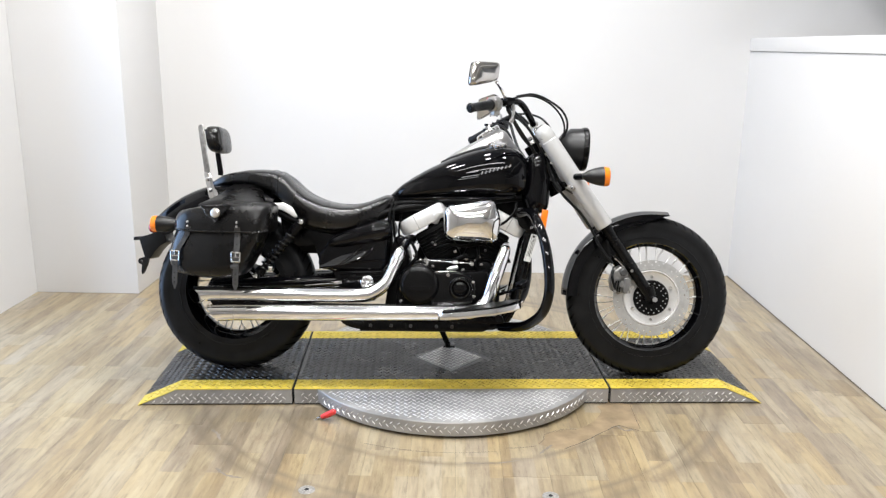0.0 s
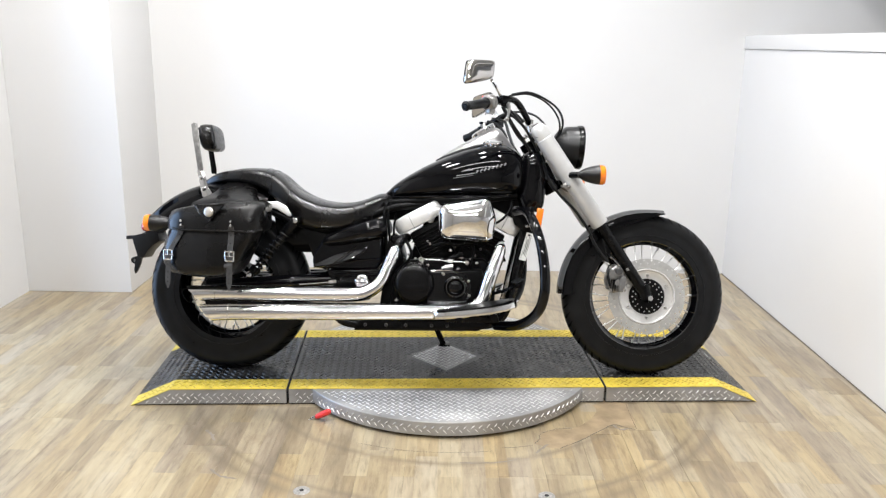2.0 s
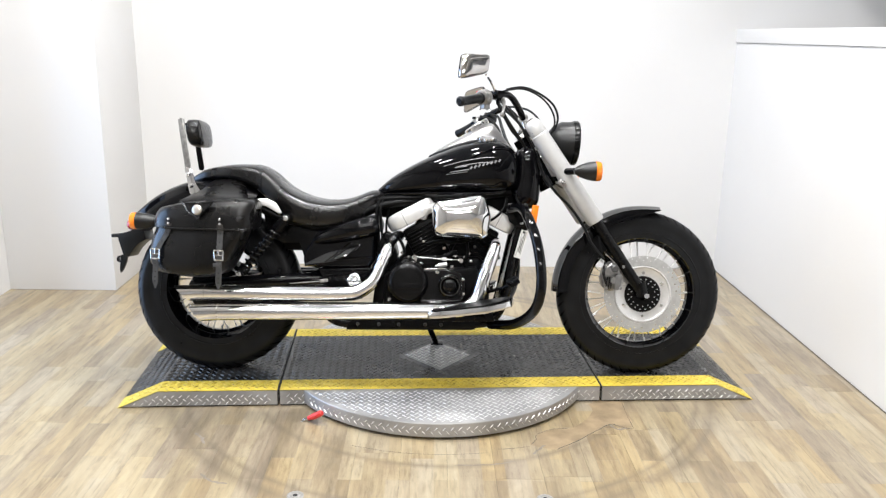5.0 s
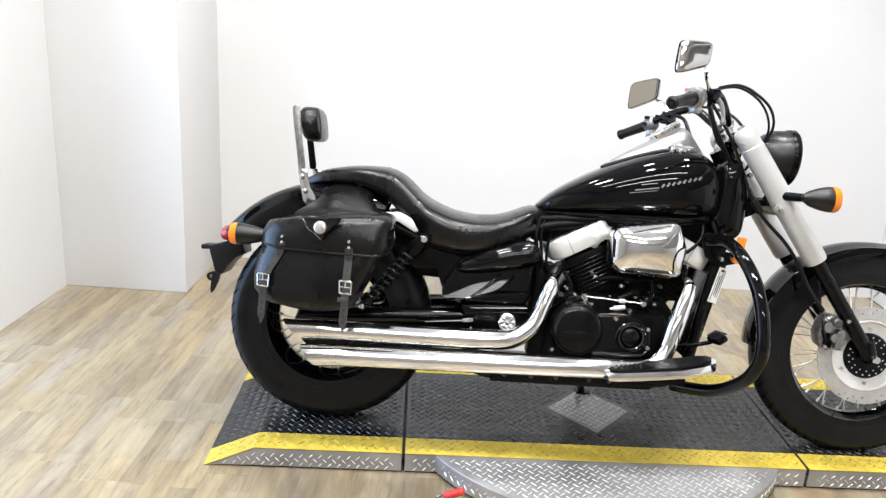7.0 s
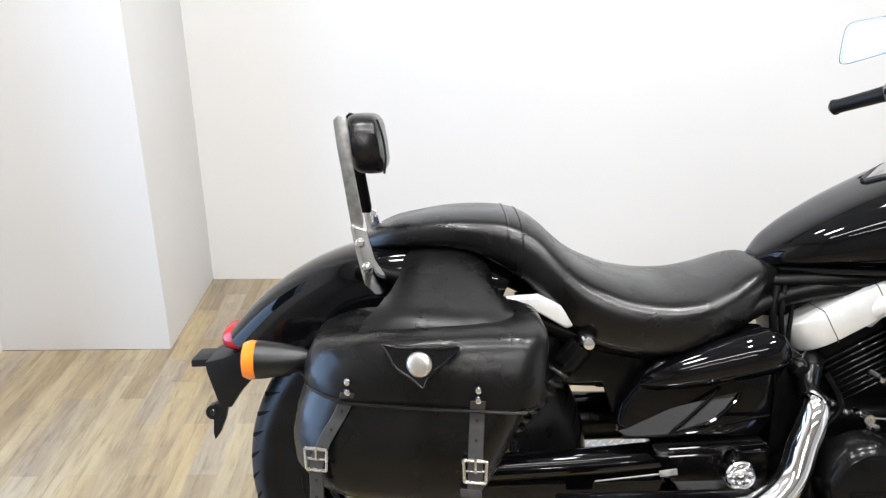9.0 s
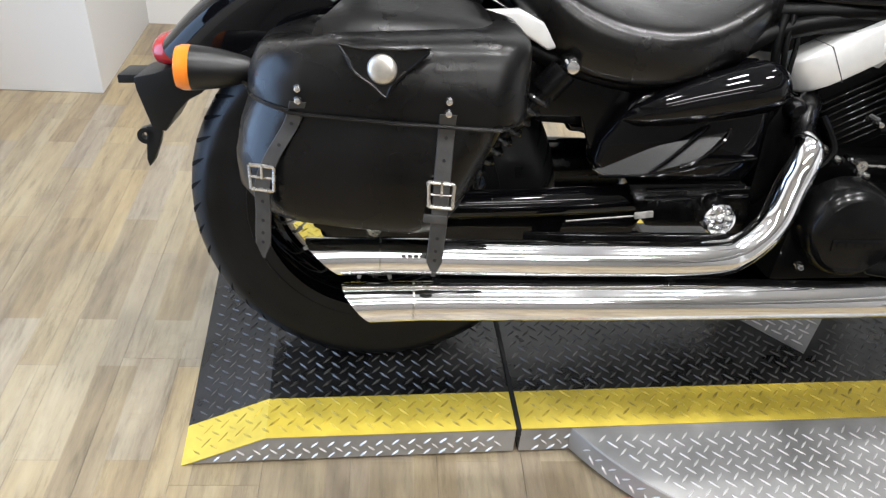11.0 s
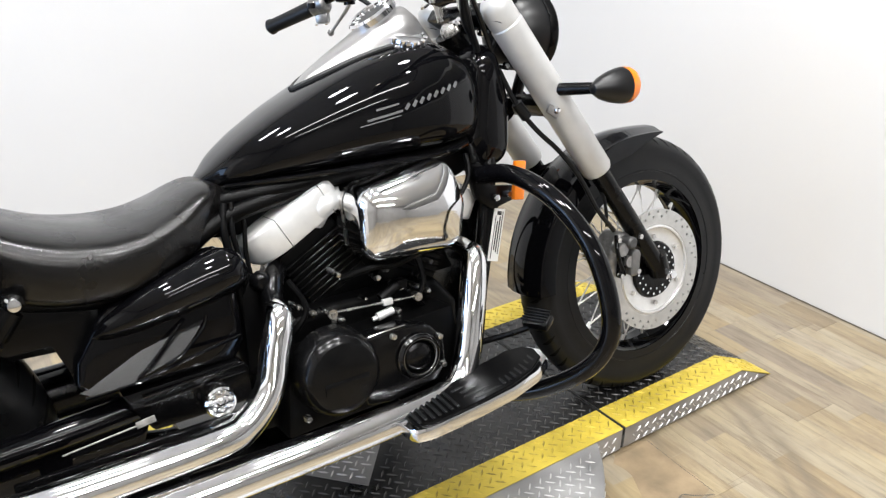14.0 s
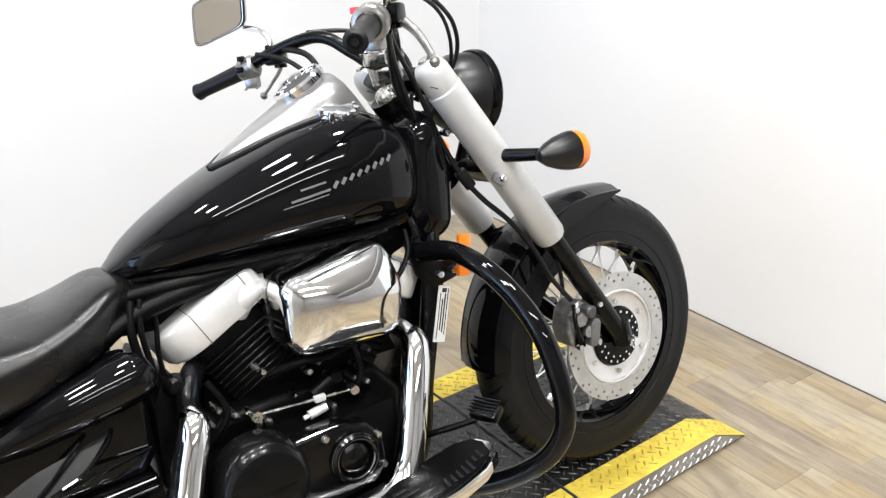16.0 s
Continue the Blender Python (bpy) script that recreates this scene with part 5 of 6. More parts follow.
for k in range(9):
    x, z = glint.uniform(0.69, 1.0), glint.uniform(0.435, 0.525)
    r = glint.uniform(0.003, 0.0055)
    part("fastener", revolve([(0.0, -0.005), (r * 0.6, -0.0045), (r, -0.001), (r, 0.02)], (x, -0.148 - glint.uniform(0, 0.012), z), "Y", 8), CHROME if k % 2 else GREY, bike)
# cap's rings and case's top edge overlaid in brighter metal as their highlights
part("case_ring", revolve([(0.0417, -0.2428), (0.0424, -0.2434), (0.0431, -0.2428), (0.0424, -0.2405)], (0.888, 0, 0.355), "Y", 40, True), EDGE_HIGHLIGHT, side_case)
part("case_ring", revolve([(0.0320, -0.2462), (0.0335, -0.2482), (0.0350, -0.248), (0.0345, -0.2455)], (0.888, 0, 0.355), "Y", 40, True), EDGE_HIGHLIGHT, side_case)
part("case_edge", tube([(0.796, -0.236, 0.415), (0.830, -0.2365, 0.4175), (0.868, -0.2365, 0.4185)], 0.0014, 6, 4), SMOKE, side_case)
part("engine_rear_case", prism([(0.612, 0.36), (0.618, 0.50), (0.640, 0.545), (0.672, 0.520), (0.690, 0.455), (0.680, 0.37)], -0.130, 0.130, 0.010), BLACKOUT, bike)
part("horn", revolve([(0.0, -0.150), (0.010, -0.150), (0.016, -0.144), (0.019, -0.130), (0.0, -0.125)], (0.655, 0, 0.528), "Y", 20), SATIN, bike)

# exhaust
up = part("upper_exhaust", tube([(0.02, -0.272, 0.325), (0.30, -0.270, 0.325), (0.50, -0.262, 0.326), (0.560, -0.250, 0.334), (0.610, -0.232, 0.372), (0.636, -0.214, 0.428), (0.650, -0.206, 0.462), (0.657, -0.197, 0.482), (0.658, -0.176, 0.492)], [0.0278, 0.0278, 0.0276, 0.0265, 0.0255, 0.0255, 0.0250, 0.0235, 0.018], 28, 8), PIPE, bike, "chrome upper exhaust pipe", 60)
part("exhaust_header", tube([(0.658, -0.188, 0.484), (0.664, -0.155, 0.500), (0.680, -0.125, 0.524), (0.700, -0.09, 0.530)], [0.019, 0.019, 0.019, 0.019], 18, 5), SATIN, up, "black header pipe")
low = part("lower_exhaust", tube([(0.07, -0.286, 0.258), (0.40, -0.282, 0.262), (0.75, -0.272, 0.266), (0.900, -0.258, 0.268), (0.958, -0.246, 0.280), (0.990, -0.235, 0.320), (1.018, -0.222, 0.400), (1.040, -0.207, 0.460), (1.052, -0.194, 0.494), (1.055, -0.165, 0.508), (1.055, -0.12, 0.512)], [0.0298, 0.0298, 0.0290, 0.0275, 0.0265, 0.0262, 0.0262, 0.0255, 0.023, 0.018, 0.016], 28, 8), PIPE, bike, "chrome lower exhaust pipe", 60)


def slash_cut(x_top, x_bot, x_in, y, z, r, parent, y_in, z_in):
    rings = []
    for f in (0.0, 0.5, 1.0):
        ring = []
        for k in range(28):
            t = 2 * math.pi * k / 28
            h = math.sin(t)
            xe = x_bot + (x_top - x_bot) * (h + 1) / 2
            x = xe + (x_in - xe) * f
            ring.append((x, y + (y_in - y) * f + r * math.cos(t), z + (z_in - z) * f + r * h))
        rings.append(ring)
    inner = [[(p[0], y + (p[1] - y) * 0.9, z + (p[2] - z) * 0.9) for p in r0] for r0 in rings[:2]]
    part("exhaust_tip", loft([inner[1], inner[0], rings[0], rings[1], rings[2]], False), PIPE, parent, "slash-cut chrome tip", 50)
    part("tip_band", loft([[(x, y + 1.012 * r * math.cos(t), z + (z_in - z) * 0.9 + 1.012 * r * math.sin(t)) for t in [2 * math.pi * k / 28 for k in range(28)]] for x in (x_in - 0.012, x_in - 0.009)]), STEEL, parent)


slash_cut(-0.097, -0.040, 0.022, -0.272, 0.322, 0.0278, up, -0.272, 0.325)
slash_cut(-0.044, 0.004, 0.072, -0.287, 0.254, 0.0298, low, -0.286, 0.258)
part("tip_inside", rod((0.008, -0.272, 0.323), (0.012, -0.272, 0.323), 0.026, 24), DARK, up)
part("tip_inside", rod((0.048, -0.286, 0.256), (0.052, -0.286, 0.256), 0.028, 24), DARK, low)
for k in range(5):
    part("maker_mark", box((0.075 + 0.009 * k - 0.03, -0.2965, 0.3375), (0.006, 0.0012, 0.005), 0, (-28, 0, 0)), GREY, up)
part("exhaust_clamp", joined(rod((0.30, -0.268, 0.290), (0.30, -0.20, 0.295), 0.012, 12), box((0.30, -0.19, 0.30), (0.05, 0.012, 0.06), 0.003)), SATIN, bike)
part("heat_shield", box((0.40, -0.215, 0.322), (0.34, 0.012, 0.046), 0.004, (0, -1, 0)), ENGINE, bike)
part("exhaust_underplate", box((0.40, -0.275, 0.288), (0.62, 0.02, 0.016), 0.004), SATIN, bike)

# floorboards, pedal, stand
for s in (-1, 1):
    yi, yo = s * 0.238, s * 0.354
    outl = [(0.795, 0.74), (0.803, 0.90), (0.825, 0.985), (0.87, 1.02), (0.94, 1.03), (1.00, 1.02), (1.06, 0.95), (1.095, 0.80), (1.105, 0.5), (1.098, 0.25), (1.07, 0.05), (0.99, 0.0), (0.83, 0.0), (0.800, 0.03), (0.795, 0.1)]

    def board_z(x):
        return 0.256 + 0.034 * max(0, (x - 0.80) / 0.3) + 0.012 * max(0, (x - 0.98) / 0.12) ** 2

    def slab(z0, z1, grow):
        return loft([[(0.962 + (x - 0.95) * g, yi + (yo - yi) * (0.5 + (w - 0.5) * g), board_z(x) + z) for x, w in outl] for z, g in ((z0, grow - 0.015), (z0 + 0.004, grow), (z1 - 0.003, grow), (z1, grow - 0.01))])

    board = part("floorboard", slab(-0.007, 0.016, 1.0), CHROME, bike, "chrome-edged floorboard with ribbed rubber", 40)
    part("rubber_pad", slab(0.0145, 0.0215, 0.91), BLACKOUT, board, "ribbed black rubber pad")
    for k in range(21):
        x = 0.832 + 0.0125 * k
        if 7 <= k <= 13:
            continue
        w = 0.80 - (0.25 if k > 18 else 0.0) - (0.12 if k < 2 else 0.0)
        part("pad_rib", box((x, (yi + yo) / 2, board_z(x) + 0.0210), (0.0060, abs(yo - yi) * w, 0.0030), 0.001, (0, -6 - (10 if x > 1.0 else 0), s * 8), 1), PLASTIC, board)
    for k in range(6):
        f = 0.14 + 0.144 * k
        part("pad_rib", box((0.957 + 0.004 * k, yi + (yo - yi) * f, board_z(0.957) + 0.0218), (0.078 if k % 2 else 0.088, 0.0085, 0.0030), 0.001, (0, -6.5, 0), 1), PLASTIC, board)
    part("board_bracket", joined(box((0.95, s * 0.20, 0.238), (0.20, 0.11, 0.022), 0.005), rod((0.90, s * 0.11, 0.225), (0.90, s * 0.27, 0.245), 0.014, 12), rod((1.03, s * 0.11, 0.225), (1.03, s * 0.27, 0.25), 0.014, 12)), SATIN, bike)
part("brake_pedal", joined(tube([(0.985, -0.175, 0.315), (1.03, -0.215, 0.332), (1.075, -0.262, 0.352), (1.10, -0.290, 0.366)], [0.007, 0.006, 0.006, 0.006], 10, 5), box((1.112, -0.302, 0.378), (0.032, 0.054, 0.018), 0.006, (0, -30, 20))), SATIN, bike, "black steel brake pedal with ribbed pad")
for k in range(5):
    part("pedal_rib", box((1.100 + 0.0055 * k, -0.302 + 0.002 * k, 0.383 + 0.0032 * k), (0.0028, 0.052, 0.005), 0.001, (0, -30, 20), 1), PLASTIC, bike)
part("side_stand", joined(tube([(0.78, 0.13, 0.22), (0.81, 0.19, 0.15), (0.845, 0.262, 0.062)], 0.012, 12, 4), box((0.850, 0.268, 0.057), (0.05, 0.045, 0.008), 0.002, (-LEAN * -1, 0, 0))), SATIN, bike, "black side stand")

# side cover, battery box, swing arm, shocks
for s in (-1, 1):
    cover = part("side_cover", prism([(0.338, 0.432), (0.345, 0.470), (0.370, 0.505), (0.384, 0.532), (0.404, 0.549), (0.497, 0.574), (0.575, 0.599), (0.600, 0.599), (0.611, 0.570), (0.612, 0.440), (0.592, 0.408), (0.45, 0.405), (0.352, 0.410)], s * 0.152, s * 0.09, 0.012, 4, 0.97), GLOSS, bike, "gloss black side cover")
    part("cover_bulge", tube([(0.376, s * 0.146, 0.506), (0.40, s * 0.145, 0.514), (0.44, s * 0.146, 0.526), (0.50, s * 0.149, 0.543), (0.56, s * 0.150, 0.558), (0.596, s * 0.147, 0.566), (0.612, s * 0.141, 0.570)], [0.003, 0.019, 0.029, 0.036, 0.040, 0.040, 0.030], 28, 8), GLOSS, cover)
    quad = [(0.345, 0.150, 0.424), (0.440, 0.150, 0.470), (0.530, 0.150, 0.510), (0.547, 0.152, 0.494), (0.520, 0.166, 0.470), (0.495, 0.176, 0.452), (0.42, 0.178, 0.430), (0.36, 0.164, 0.420)]
    part("cover_panel", loft([[(x, s * (y - 0.02), z - 0.006) for x, y, z in quad], [(x, s * y, z) for x, y, z in quad]]), PANEL, cover, "flat faceted inset panel", 20)
    part("cover_rib", tube([(0.425, s * 0.180, 0.433), (0.46, s * 0.172, 0.458), (0.515, s * 0.154, 0.503)], 0.0026, 6, 4), GLOSS, cover)
    part("cover_rib", tube([(0.470, s * 0.180, 0.444), (0.500, s * 0.178, 0.455), (0.540, s * 0.160, 0.480), (0.551, s * 0.152, 0.498)], 0.003, 6, 4), GLOSS, cover)
    part("cover_rib", tube([(0.350, s * 0.160, 0.417), (0.42, s * 0.180, 0.428), (0.50, s * 0.176, 0.442), (0.600, s * 0.156, 0.452)], 0.0032, 6, 5), GLOSS, cover)
    part("inner_panel", prism([(0.19, 0.605), (0.20, 0.535), (0.26, 0.497), (0.322, 0.500), (0.338, 0.455), (0.352, 0.415), (0.40, 0.40), (0.40, 0.56), (0.30, 0.612)], s * 0.118, s * 0.100, 0.004), SATIN, bike, "black inner frame panel")
    batt = part("battery_box", prism([(0.400, 0.405), (0.59, 0.412), (0.606, 0.395), (0.606, 0.335), (0.44, 0.332), (0.415, 0.37)], s * 0.160, s * 0.06, 0.006), SATIN, bike)
    for z in (0.402, 0.388):
        part("box_lip", rod((0.430, s * 0.163, z - 0.006), (0.596, s * 0.163, z + 0.004), 0.0028, 8), GLOSS, batt)
    part("swing_arm", joined(tube([(0.47, s * 0.115, 0.368), (0.30, s * 0.135, 0.362), (0.10, s * 0.135, 0.350), (-0.06, s * 0.13, 0.338)], 0.024, 14, 5), prism([(-0.10, 0.31), (-0.08, 0.354), (0.10, 0.354), (0.34, 0.368), (0.41, 0.372), (0.44, 0.345), (0.42, 0.300), (0.10, 0.288), (-0.06, 0.288)], s * 0.120, s * 0.140, 0.006)), GLOSS, bike, "black swing arm")
    part("rear_axle_nut", revolve([(0.0, 0.158), (0.013, 0.158), (0.016, 0.152), (0.016, 0.140), (0.0, 0.140)], RA, (0, s, 0), 6), STEEL, bike)
    p, q = Vector((0.283, s * 0.165, 0.592)), Vector((0.112, s * 0.172, 0.385))
    d = (q - p).normalized()
    shock = part("shock", joined(rod(p + d * 0.012, p + d * 0.055, 0.022, 20), rod(p + d * 0.055, p + d * 0.13, 0.0145, 16), rod(p + d * 0.12, q - d * 0.01, 0.011, 14), rod(p - Vector((0, s * 0.018, 0)), p + Vector((0, s * 0.010, 0)), 0.015, 16), rod(q - Vector((0, s * 0.018, 0)), q + Vector((0, s * 0.010, 0)), 0.014, 16), rod(q - d * 0.035, q - d * 0.012, 0.021, 16)), SATIN, bike, "black coil-over rear shock")
    e1 = d.orthogonal().normalized()
    e2 = d.cross(e1)
    coil = [p + d * (0.052 + 0.180 * k / 120) + (e1 * math.cos(2 * math.pi * 9 * k / 120) + e2 * math.sin(2 * math.pi * 9 * k / 120)) * 0.0172 for k in range(121)]
    part("spring", tube(coil, 0.0042, 8, 1), SPRING, shock)
    for c0 in (p, q):
        part("shock_bolt", revolve([(0.0, 0.028), (0.009, 0.026), (0.0135, 0.018), (0.0135, 0.006), (0.0, 0.006)], c0, (0, s, 0), 12), CHROME, shock)
part("battery_tray", prism([(0.20, 0.600), (0.215, 0.500), (0.25, 0.468), (0.345, 0.464), (0.42, 0.44), (0.42, 0.58)], -0.045, 0.045, 0.005), BLACKOUT, bike, "black battery tray")
part("inner_fender", prism([(0.29, 0.51), (0.335, 0.50), (0.36, 0.56), (0.33, 0.60), (0.25, 0.62), (0.27, 0.56)], -0.06, 0.06, 0.006), BADGE, bike, "grey inner fender")
gem = part("chrome_knob", revolve([(0.0, -0.2085), (0.019, -0.2075), (0.0205, -0.211), (0.0235, -0.212), (0.0262, -0.209), (0.027, -0.203), (0.027, -0.16), (0.0, -0.16)], (0.538, 0, 0.368), "Y", 28), CHROME, bike, "round chrome star-patterned cap", 30)
for k in range(8):
    a = 2 * math.pi * k / 8
    part("knob_facet", revolve([(0.0, -0.003), (0.004, -0.002), (0.006, 0.0), (0.006, 0.006)], (0.538 + 0.0165 * math.cos(a), -0.207, 0.368 + 0.0165 * math.sin(a)), "Y", 10), CHROME, gem)
part("knob_centre", revolve([(0.0, -0.003), (0.006, -0.002), (0.008, 0.0), (0.006, 0.006)], (0.538, -0.209, 0.368), "Y", 12), CHROME, gem)
part("wire_tag", joined(rod((0.30, -0.19, 0.352), (0.415, -0.185, 0.362), 0.0014, 6), box((0.424, -0.186, 0.364), (0.030, 0.003, 0.011), 0.001, (0, -8, 0))), ANCHOR, bike, "dull wire tag")
part("bottom_plate", prism([(0.50, 0.172), (0.98, 0.176), (1.02, 0.20), (0.98, 0.22), (0.52, 0.215)], -0.13, 0.13, 0.006), SATIN, bike, "black sump guard plate")
for x in (0.545, 0.625, 0.70, 0.80, 0.86):
    part("guard_plate_bolt", revolve([(0.0, -0.138), (0.005, -0.136), (0.007, -0.130)], (x, 0, 0.196), "Y", 10), GREY, bike)

# ---- the saddlebag ----
def bag_side(z):
    """x at the rear and the front edge, and the outer face's y, at height z."""
    t = [(0.385, -0.132, 0.066, -0.355), (0.400, -0.165, 0.098, -0.366), (0.43, -0.190, 0.118, -0.372), (0.47, -0.194, 0.138, -0.374), (0.52, -0.184, 0.162, -0.370), (0.57, -0.166, 0.184, -0.362), (0.625, -0.150, 0.200, -0.350)]
    return curve_at(t, z)


def rounded(x0, x1, y0, y1, r, z, n=9, rear=None, front=None):
    """A rounded rectangle at height z, y0 outer and y1 inner; rear and front are the outer corners' own radii."""
    out = []
    rear, front = rear or r, front or r
    for cx, cy, a, q in ((x1 - r, y1 - r, 0, r), (x0 + r, y1 - r, 90, r), (x0 + rear, y0 + rear, 180, rear), (x1 - front, y0 + front, 270, front)):
        out += [(cx + q * math.cos(radians(a + 90 * k / n)), cy + q * math.sin(radians(a + 90 * k / n)), z) for k in range(n + 1)]
    return out


rings = []
for z in [0.385 + 0.24 * i / 16 for i in range(17)]:
    x0, x1, yo = bag_side(z)
    pinch = 0.022 * max(0, 1 - (z - 0.385) / 0.02) ** 2
    rings.append(rounded(x0 + pinch, x1 - pinch, yo + pinch, -0.185 - pinch * 0.3, 0.040, z, rear=0.085, front=0.060))
bag = part("saddlebag", loft(rings), BAG_LEATHER, bike, "black leather saddlebag with buckled straps", 60)
# flap: a shell over the top with soft corners
rings = []
for f, z in ((1.0, 0.556), (1.015, 0.566), (1.02, 0.585), (1.0, 0.606), (0.992, 0.630), (0.984, 0.648), (0.962, 0.660), (0.91, 0.666), (0.80, 0.668), (0.70, 0.664), (0.58, 0.648)):
    xm, yo = 0.022 + 0.012 * (z - 0.556) / 0.12, -0.381 + (0.020 * max(0, (z - 0.585) / 0.09) ** 1.6)
    x0, x1 = xm - 0.190 * f, xm + 0.170 * f
    lift = max(0.0, (z - 0.60) / 0.07)
    rr = []
    for (x, y, _) in rounded(x0, x1, yo + max(0.0, 1 - f) * 0.24, -0.175, 0.026, z, rear=0.078 * f, front=0.050):
        sag = -0.006 * math.cos((x - xm) * 9) if z < 0.57 else 0.0
        rr.append((x, y, z + sag + 0.003 * math.sin(x * 31 + y * 17) - lift * (0.040 * (xm - x) / 0.18 if x < xm else 0.012 * ((x - xm) / 0.17) ** 2.5)))
    rings.append(rr)
flap = part("flap", loft(rings), BAG_LEATHER, bag, "thick leather flap", 70)
part("flap_piping", tube([(x, y - 0.0012 if y < -0.2 else y, z + 0.004) for x, y, z in rings[0] if y < -0.2], 0.0028, 6, 2), BAG_LEATHER, flap)
yoke = []
for y, z, xa, xb, sag in ((-0.318, 0.640, -0.086, 0.166, 0.0), (-0.300, 0.664, -0.078, 0.162, 0.0), (-0.262, 0.678, -0.058, 0.156, 0.004), (-0.22, 0.692, -0.040, 0.148, 0.004), (-0.17, 0.708, -0.026, 0.130, 0.002), (-0.130, 0.724, -0.022, 0.124, 0.0), (-0.085, 0.740, -0.015, 0.115, 0.0)):
    xs_ = [xa + (xb - xa) * k / 10 for k in range(11)]
    drop = [0.010 * abs(2 * k / 10 - 1) ** 3 + (0.010 * (k / 10) ** 4) for k in range(11)]
    yoke.append([(x, y, z - d - sag * math.sin(math.pi * k / 10)) for k, (x, d) in enumerate(zip(xs_, drop))] + [(x, y + 0.006, z - d - 0.007 - sag * math.sin(math.pi * k / 10)) for k, (x, d) in list(enumerate(zip(xs_, drop)))[::-1]])
part("yoke_panel", loft(yoke), BAG_LEATHER, bag, "leather yoke over the fender", 60)


def face_y(z):
    if z > 0.556:
        return -0.383 + (0.020 * max(0, (z - 0.585) / 0.09) ** 1.6)
    return bag_side(z)[2]


wing = [(0.010 + (x - 0.010) * 0.82, 0.620 + (z - 0.610) * 0.82) for x, z in [(-0.056, 0.642), (-0.020, 0.638), (0.010, 0.640), (0.045, 0.641), (0.078, 0.645), (0.062, 0.625), (0.040, 0.606), (0.024, 0.588), (0.016, 0.572), (-0.004, 0.588), (-0.030, 0.604), (-0.042, 0.624)]]
part("concho_wing", loft([[(x, face_y(z) + 0.004 - 0.002, z) for x, z in wing], [(x, face_y(z) - 0.006, z) for x, z in wing]]), BAG_LEATHER, flap, "cut leather wing under the concho", 30)
wing_edge = [(x, face_y(z) - 0.007, z) for x, z in wing]
part("wing_lacing", tube(wing_edge + wing_edge[:1], 0.0022, 6, 3), BAG_LEATHER, flap)
part("concho", revolve([(0.0, 0.009), (0.010, 0.0085), (0.015, 0.007), (0.0178, 0.004), (0.0185, 0.0), (0.0, 0.0)], (0.010, face_y(0.621) - 0.005, 0.621), (0, -1, 0.12), 32), CONCHO, flap, "domed silver concho", 50)
for x, xb in ((0.092, 0.088), (-0.094, -0.144)):
    for z in (0.574, 0.589):
        part("rivet", revolve([(0.0, 0.006), (0.004, 0.005), (0.0055, 0.0), (0.0, 0.0)], (x, face_y(z) - 0.001, z), (0, -1, 0), 12), CHROME, flap)
    strap_pts = [(x, face_y(0.575) + 0.001, 0.572), (x + (xb - x) * 0.2, face_y(0.54) - 0.004, 0.540), (xb + (x - xb) * 0.25, face_y(0.49) - 0.005, 0.492), (xb, face_y(0.46) - 0.007, 0.455), (xb - 0.001, face_y(0.42) - 0.008, 0.418), (xb - 0.003, -0.376, 0.385), (xb - 0.004, -0.373, 0.362), (xb - 0.004, -0.372, 0.345)]
    path = smooth_path(strap_pts, 5)
    rings = []
    for i, p in enumerate(path):
        w = 0.0108 if i < len(path) - 6 else 0.0108 * max(0.25, (len(path) - 1 - i) / 6)
        rings.append([(p.x - w, p.y, p.z), (p.x - w * 0.9, p.y - 0.0028, p.z), (p.x + w * 0.9, p.y - 0.0028, p.z), (p.x + w, p.y, p.z)])
    strap = part("strap", loft(rings), STRAP_LEATHER, bag, "punched grey-black leather strap", 30)
    for k in range(8):
        p = path[5 + int(k * 3.4)] if 5 + int(k * 3.4) < len(path) - 3 else None
        if p is not None and abs(p.z - 0.465) > 0.014:
            part("strap_hole", revolve([(0.0, 0.0034), (0.0024, 0.0034), (0.0024, 0.002)], (p.x, p.y, p.z), (0, -1, 0), 8), DARK, strap)
    by = face_y(0.465) - 0.010
    sq = [(xb - 0.0165, by, 0.483), (xb + 0.0165, by, 0.482), (xb + 0.015, by, 0.449), (xb - 0.015, by, 0.450)]
    buckle = part("buckle", joined(*[rod(sq[k], sq[(k + 1) % 4], 0.0027, 8) for k in range(4)], rod((xb - 0.0155, by + 0.002, 0.466), (xb + 0.0155, by + 0.002, 0.466), 0.002, 8)), STEEL, bag, "steel roller buckle")
    part("prong", rod((xb, by - 0.003, 0.466), (xb, by - 0.004, 0.486), 0.0018, 6), STEEL, buckle)
part("strap_loop", box((0.082, -0.382, 0.432), (0.03, 0.005, 0.012), 0.002), STRAP_LEATHER, bag)

for ob in (bag, *bag.children_recursive):
    for v in ob.data.vertices:
        v.co.y += 0.20 * max(0.0, 0.09 - v.co.x)

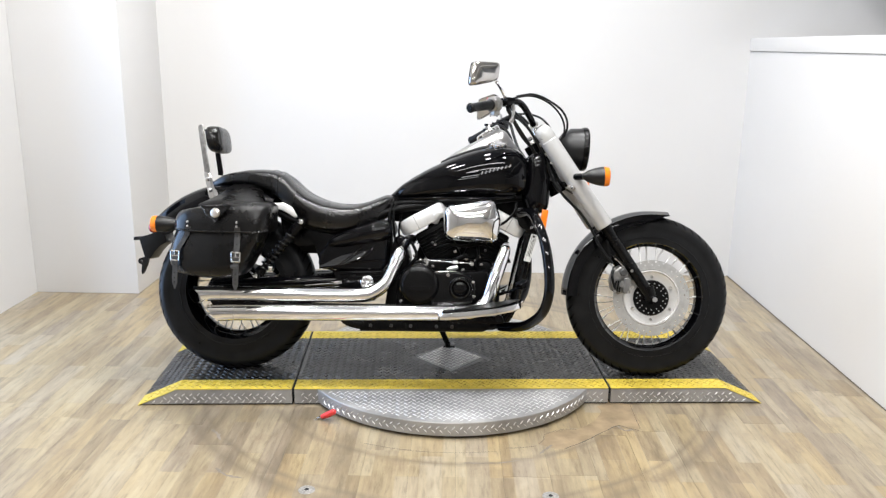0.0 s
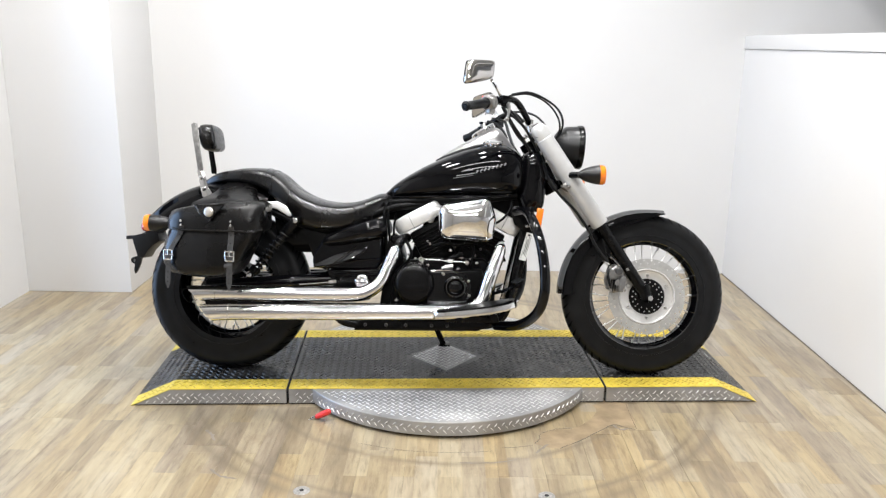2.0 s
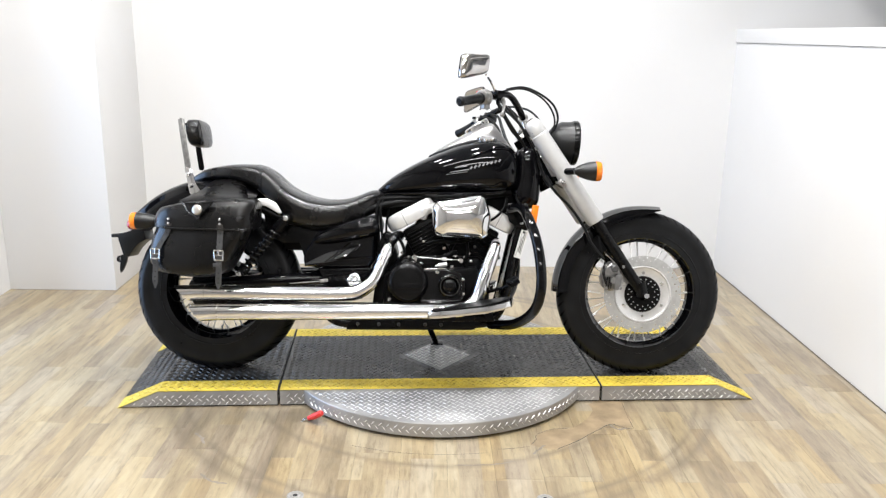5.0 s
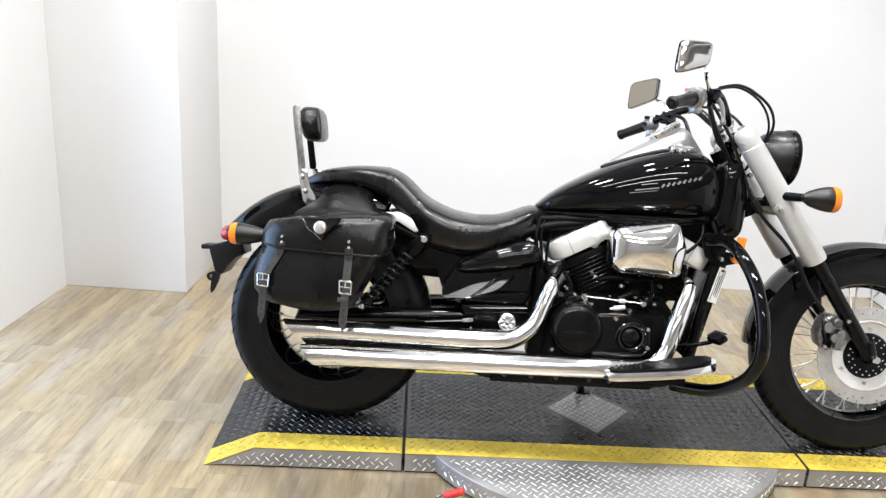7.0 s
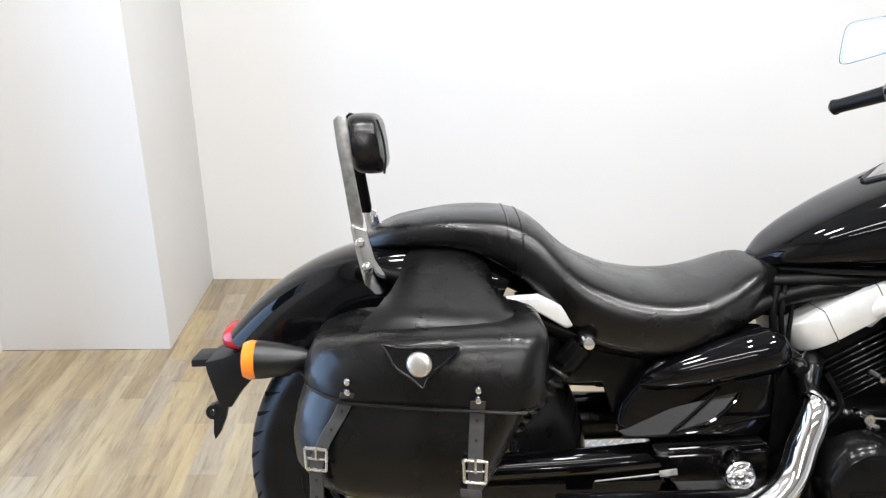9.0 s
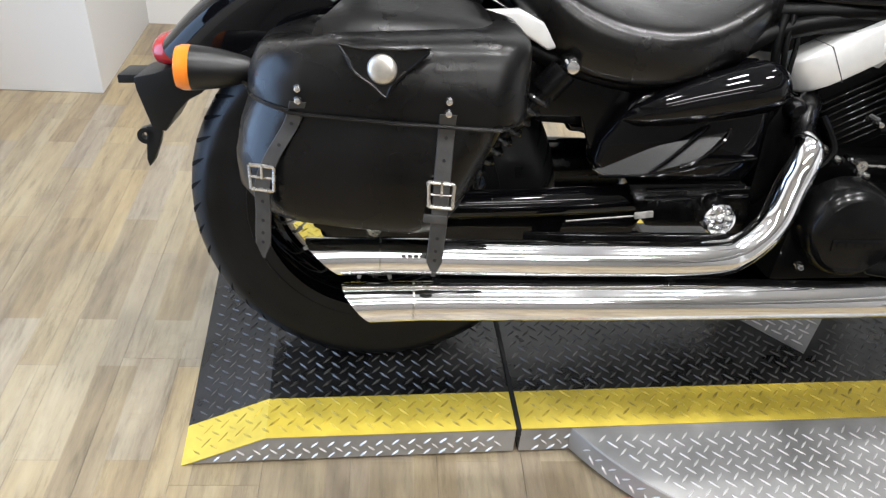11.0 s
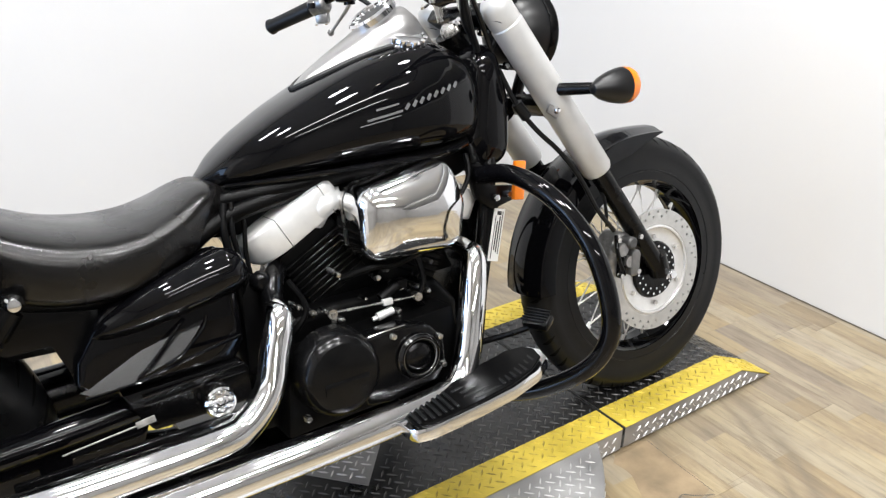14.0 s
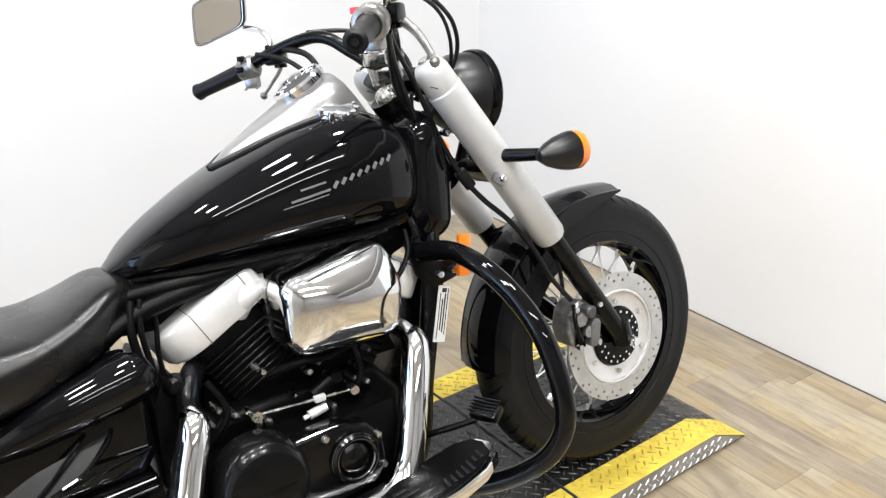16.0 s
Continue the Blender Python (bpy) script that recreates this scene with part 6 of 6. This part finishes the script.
# ---- floor: cracks, anchors, planks ----
def strip(pts, w, name, label, material=CRACK_AND_SHADOW, lift=0.0006):
    bm = bmesh.new()
    prev = None
    rnd = random.Random(len(pts) * 7)
    path = smooth_path([(x, y, 0.0) for x, y in pts], 5)
    for i, p in enumerate(path):
        d = (path[min(i + 1, len(path) - 1)] - path[max(i - 1, 0)]).normalized()
        nn = Vector((-d.y, d.x, 0))
        ww = w * rnd.uniform(0.5, 1.1) * (0.3 if i in (0, len(path) - 1) else 1)
        j = Vector((rnd.uniform(-1, 1), rnd.uniform(-1, 1), 0)) * w * 0.25
        row = [bm.verts.new(p + j - nn * ww / 2 + Vector((0, 0, lift))), bm.verts.new(p + j + nn * ww / 2 + Vector((0, 0, lift)))]
        if prev:
            bm.faces.new((prev[0], prev[1], row[1], row[0]))
        prev = row
    return tagged(part(name, bm, material), label, "floor crack", "floor cracks")


bm = bmesh.new()
bare = smooth_path([(x, y, 0.0) for x, y in [(1.470, -0.131), (1.554, -0.150), (1.554, -0.185), (1.544, -0.349), (1.470, -0.332), (1.400, -0.391), (1.329, -0.461), (1.252, -0.520), (1.165, -0.486), (1.187, -0.451), (1.201, -0.411), (1.262, -0.371), (1.315, -0.367), (1.378, -0.312), (1.425, -0.225), (1.423, -0.173)]], 3)
rag = random.Random(2)
bm.faces.new([bm.verts.new(p + Vector((rag.uniform(-0.003, 0.003), rag.uniform(-0.003, 0.003), 0.0003))) for p in bare])
bmesh.ops.triangulate(bm, faces=bm.faces)
tagged(part("floor_patch", bm, BARE), "bare brown patch worn through the vinyl floor", "floor patch")
strip([(1.554, -0.150), (1.552, -0.184), (1.549, -0.258), (1.548, -0.362)], 0.0024, "floor_crack", "thin dark crack in the vinyl floor")
strip([(1.543, -0.369), (1.504, -0.349), (1.470, -0.332), (1.402, -0.391), (1.328, -0.460), (1.250, -0.519)], 0.0045, "floor_crack", "dark lifted edge of torn vinyl")
strip([(1.167, -0.487), (1.188, -0.451), (1.197, -0.413), (1.259, -0.373), (1.314, -0.368)], 0.0030, "floor_crack", "thin dark crack in the vinyl floor")
strip([(1.469, -0.336), (1.490, -0.369), (1.521, -0.363)], 0.010, "floor_scuff", "rubbed grey scuff in the vinyl floor", PATCH, 0.0005)
strip([(1.16, -0.50), (1.10, -0.515), (1.05, -0.52)], 0.003, "floor_crack", "thin dark crack in the vinyl floor")
strip([(0.55, -0.50), (0.70, -0.545), (0.86, -0.56), (1.02, -0.545)], 0.0022, "floor_crack", "thin dark crack in the vinyl floor")
for pts, w in (([(1.165, -0.555), (1.190, -0.520), (1.215, -0.490)], 0.010), ([(0.010, -0.425), (0.040, -0.452), (0.062, -0.500)], 0.012), ([(0.10, -0.690), (0.15, -0.735), (0.20, -0.750)], 0.010), ([(0.90, -0.628), (1.018, -0.622), (1.10, -0.600)], 0.007)):
    strip(pts, w, "floor_scuff", "rubbed grey scuff in the vinyl floor", PATCH, 0.0004)
for x, y in ((1.170, -0.820), (0.418, -0.812)):
    anchor = thing("floor_anchor", "worn round steel anchor set in the floor", "floor anchor", pose(x, y, 0), "floor anchors")
    part("plate", revolve([(0.0, 0.0022), (0.018, 0.002), (0.024, 0.0012), (0.026, 0.0), (0.0, 0.0)], (0, 0, 0), "Z", 24), ANCHOR, anchor)
    part("socket", revolve([(0.0, 0.0027), (0.007, 0.0027), (0.007, 0.002)], (0, 0, 0), "Z", 12), DARK, anchor)

plank_rnd = random.Random(11)
PW, PL = 0.152, 1.22
plank_mesh = None
bm = box((0, 0, -0.002), (1, 1, 0.004), 0)
plank_mesh = bpy.data.meshes.new("plank")
bm.to_mesh(plank_mesh)
bm.free()
plank_mesh.materials.append(PLANK)
row, x = 0, X0
while x < X1 - 0.001:
    w = min(PW, X1 - x)
    y = Y1 if x + w > XP else YP
    length = PL * plank_rnd.uniform(0.25, 1.0)
    while y > Y0 + 0.001:
        ln = min(length, y - Y0)
        ob = new("plank", plank_mesh)
        ob.parent = floor
        ob.matrix_parent_inverse = Matrix.Identity(4)
        ob.location = (x + w / 2, y - ln / 2, 0)
        ob.scale = (w - 0.0006, ln - 0.0007, 1)
        y -= ln
        length = PL
    x += w
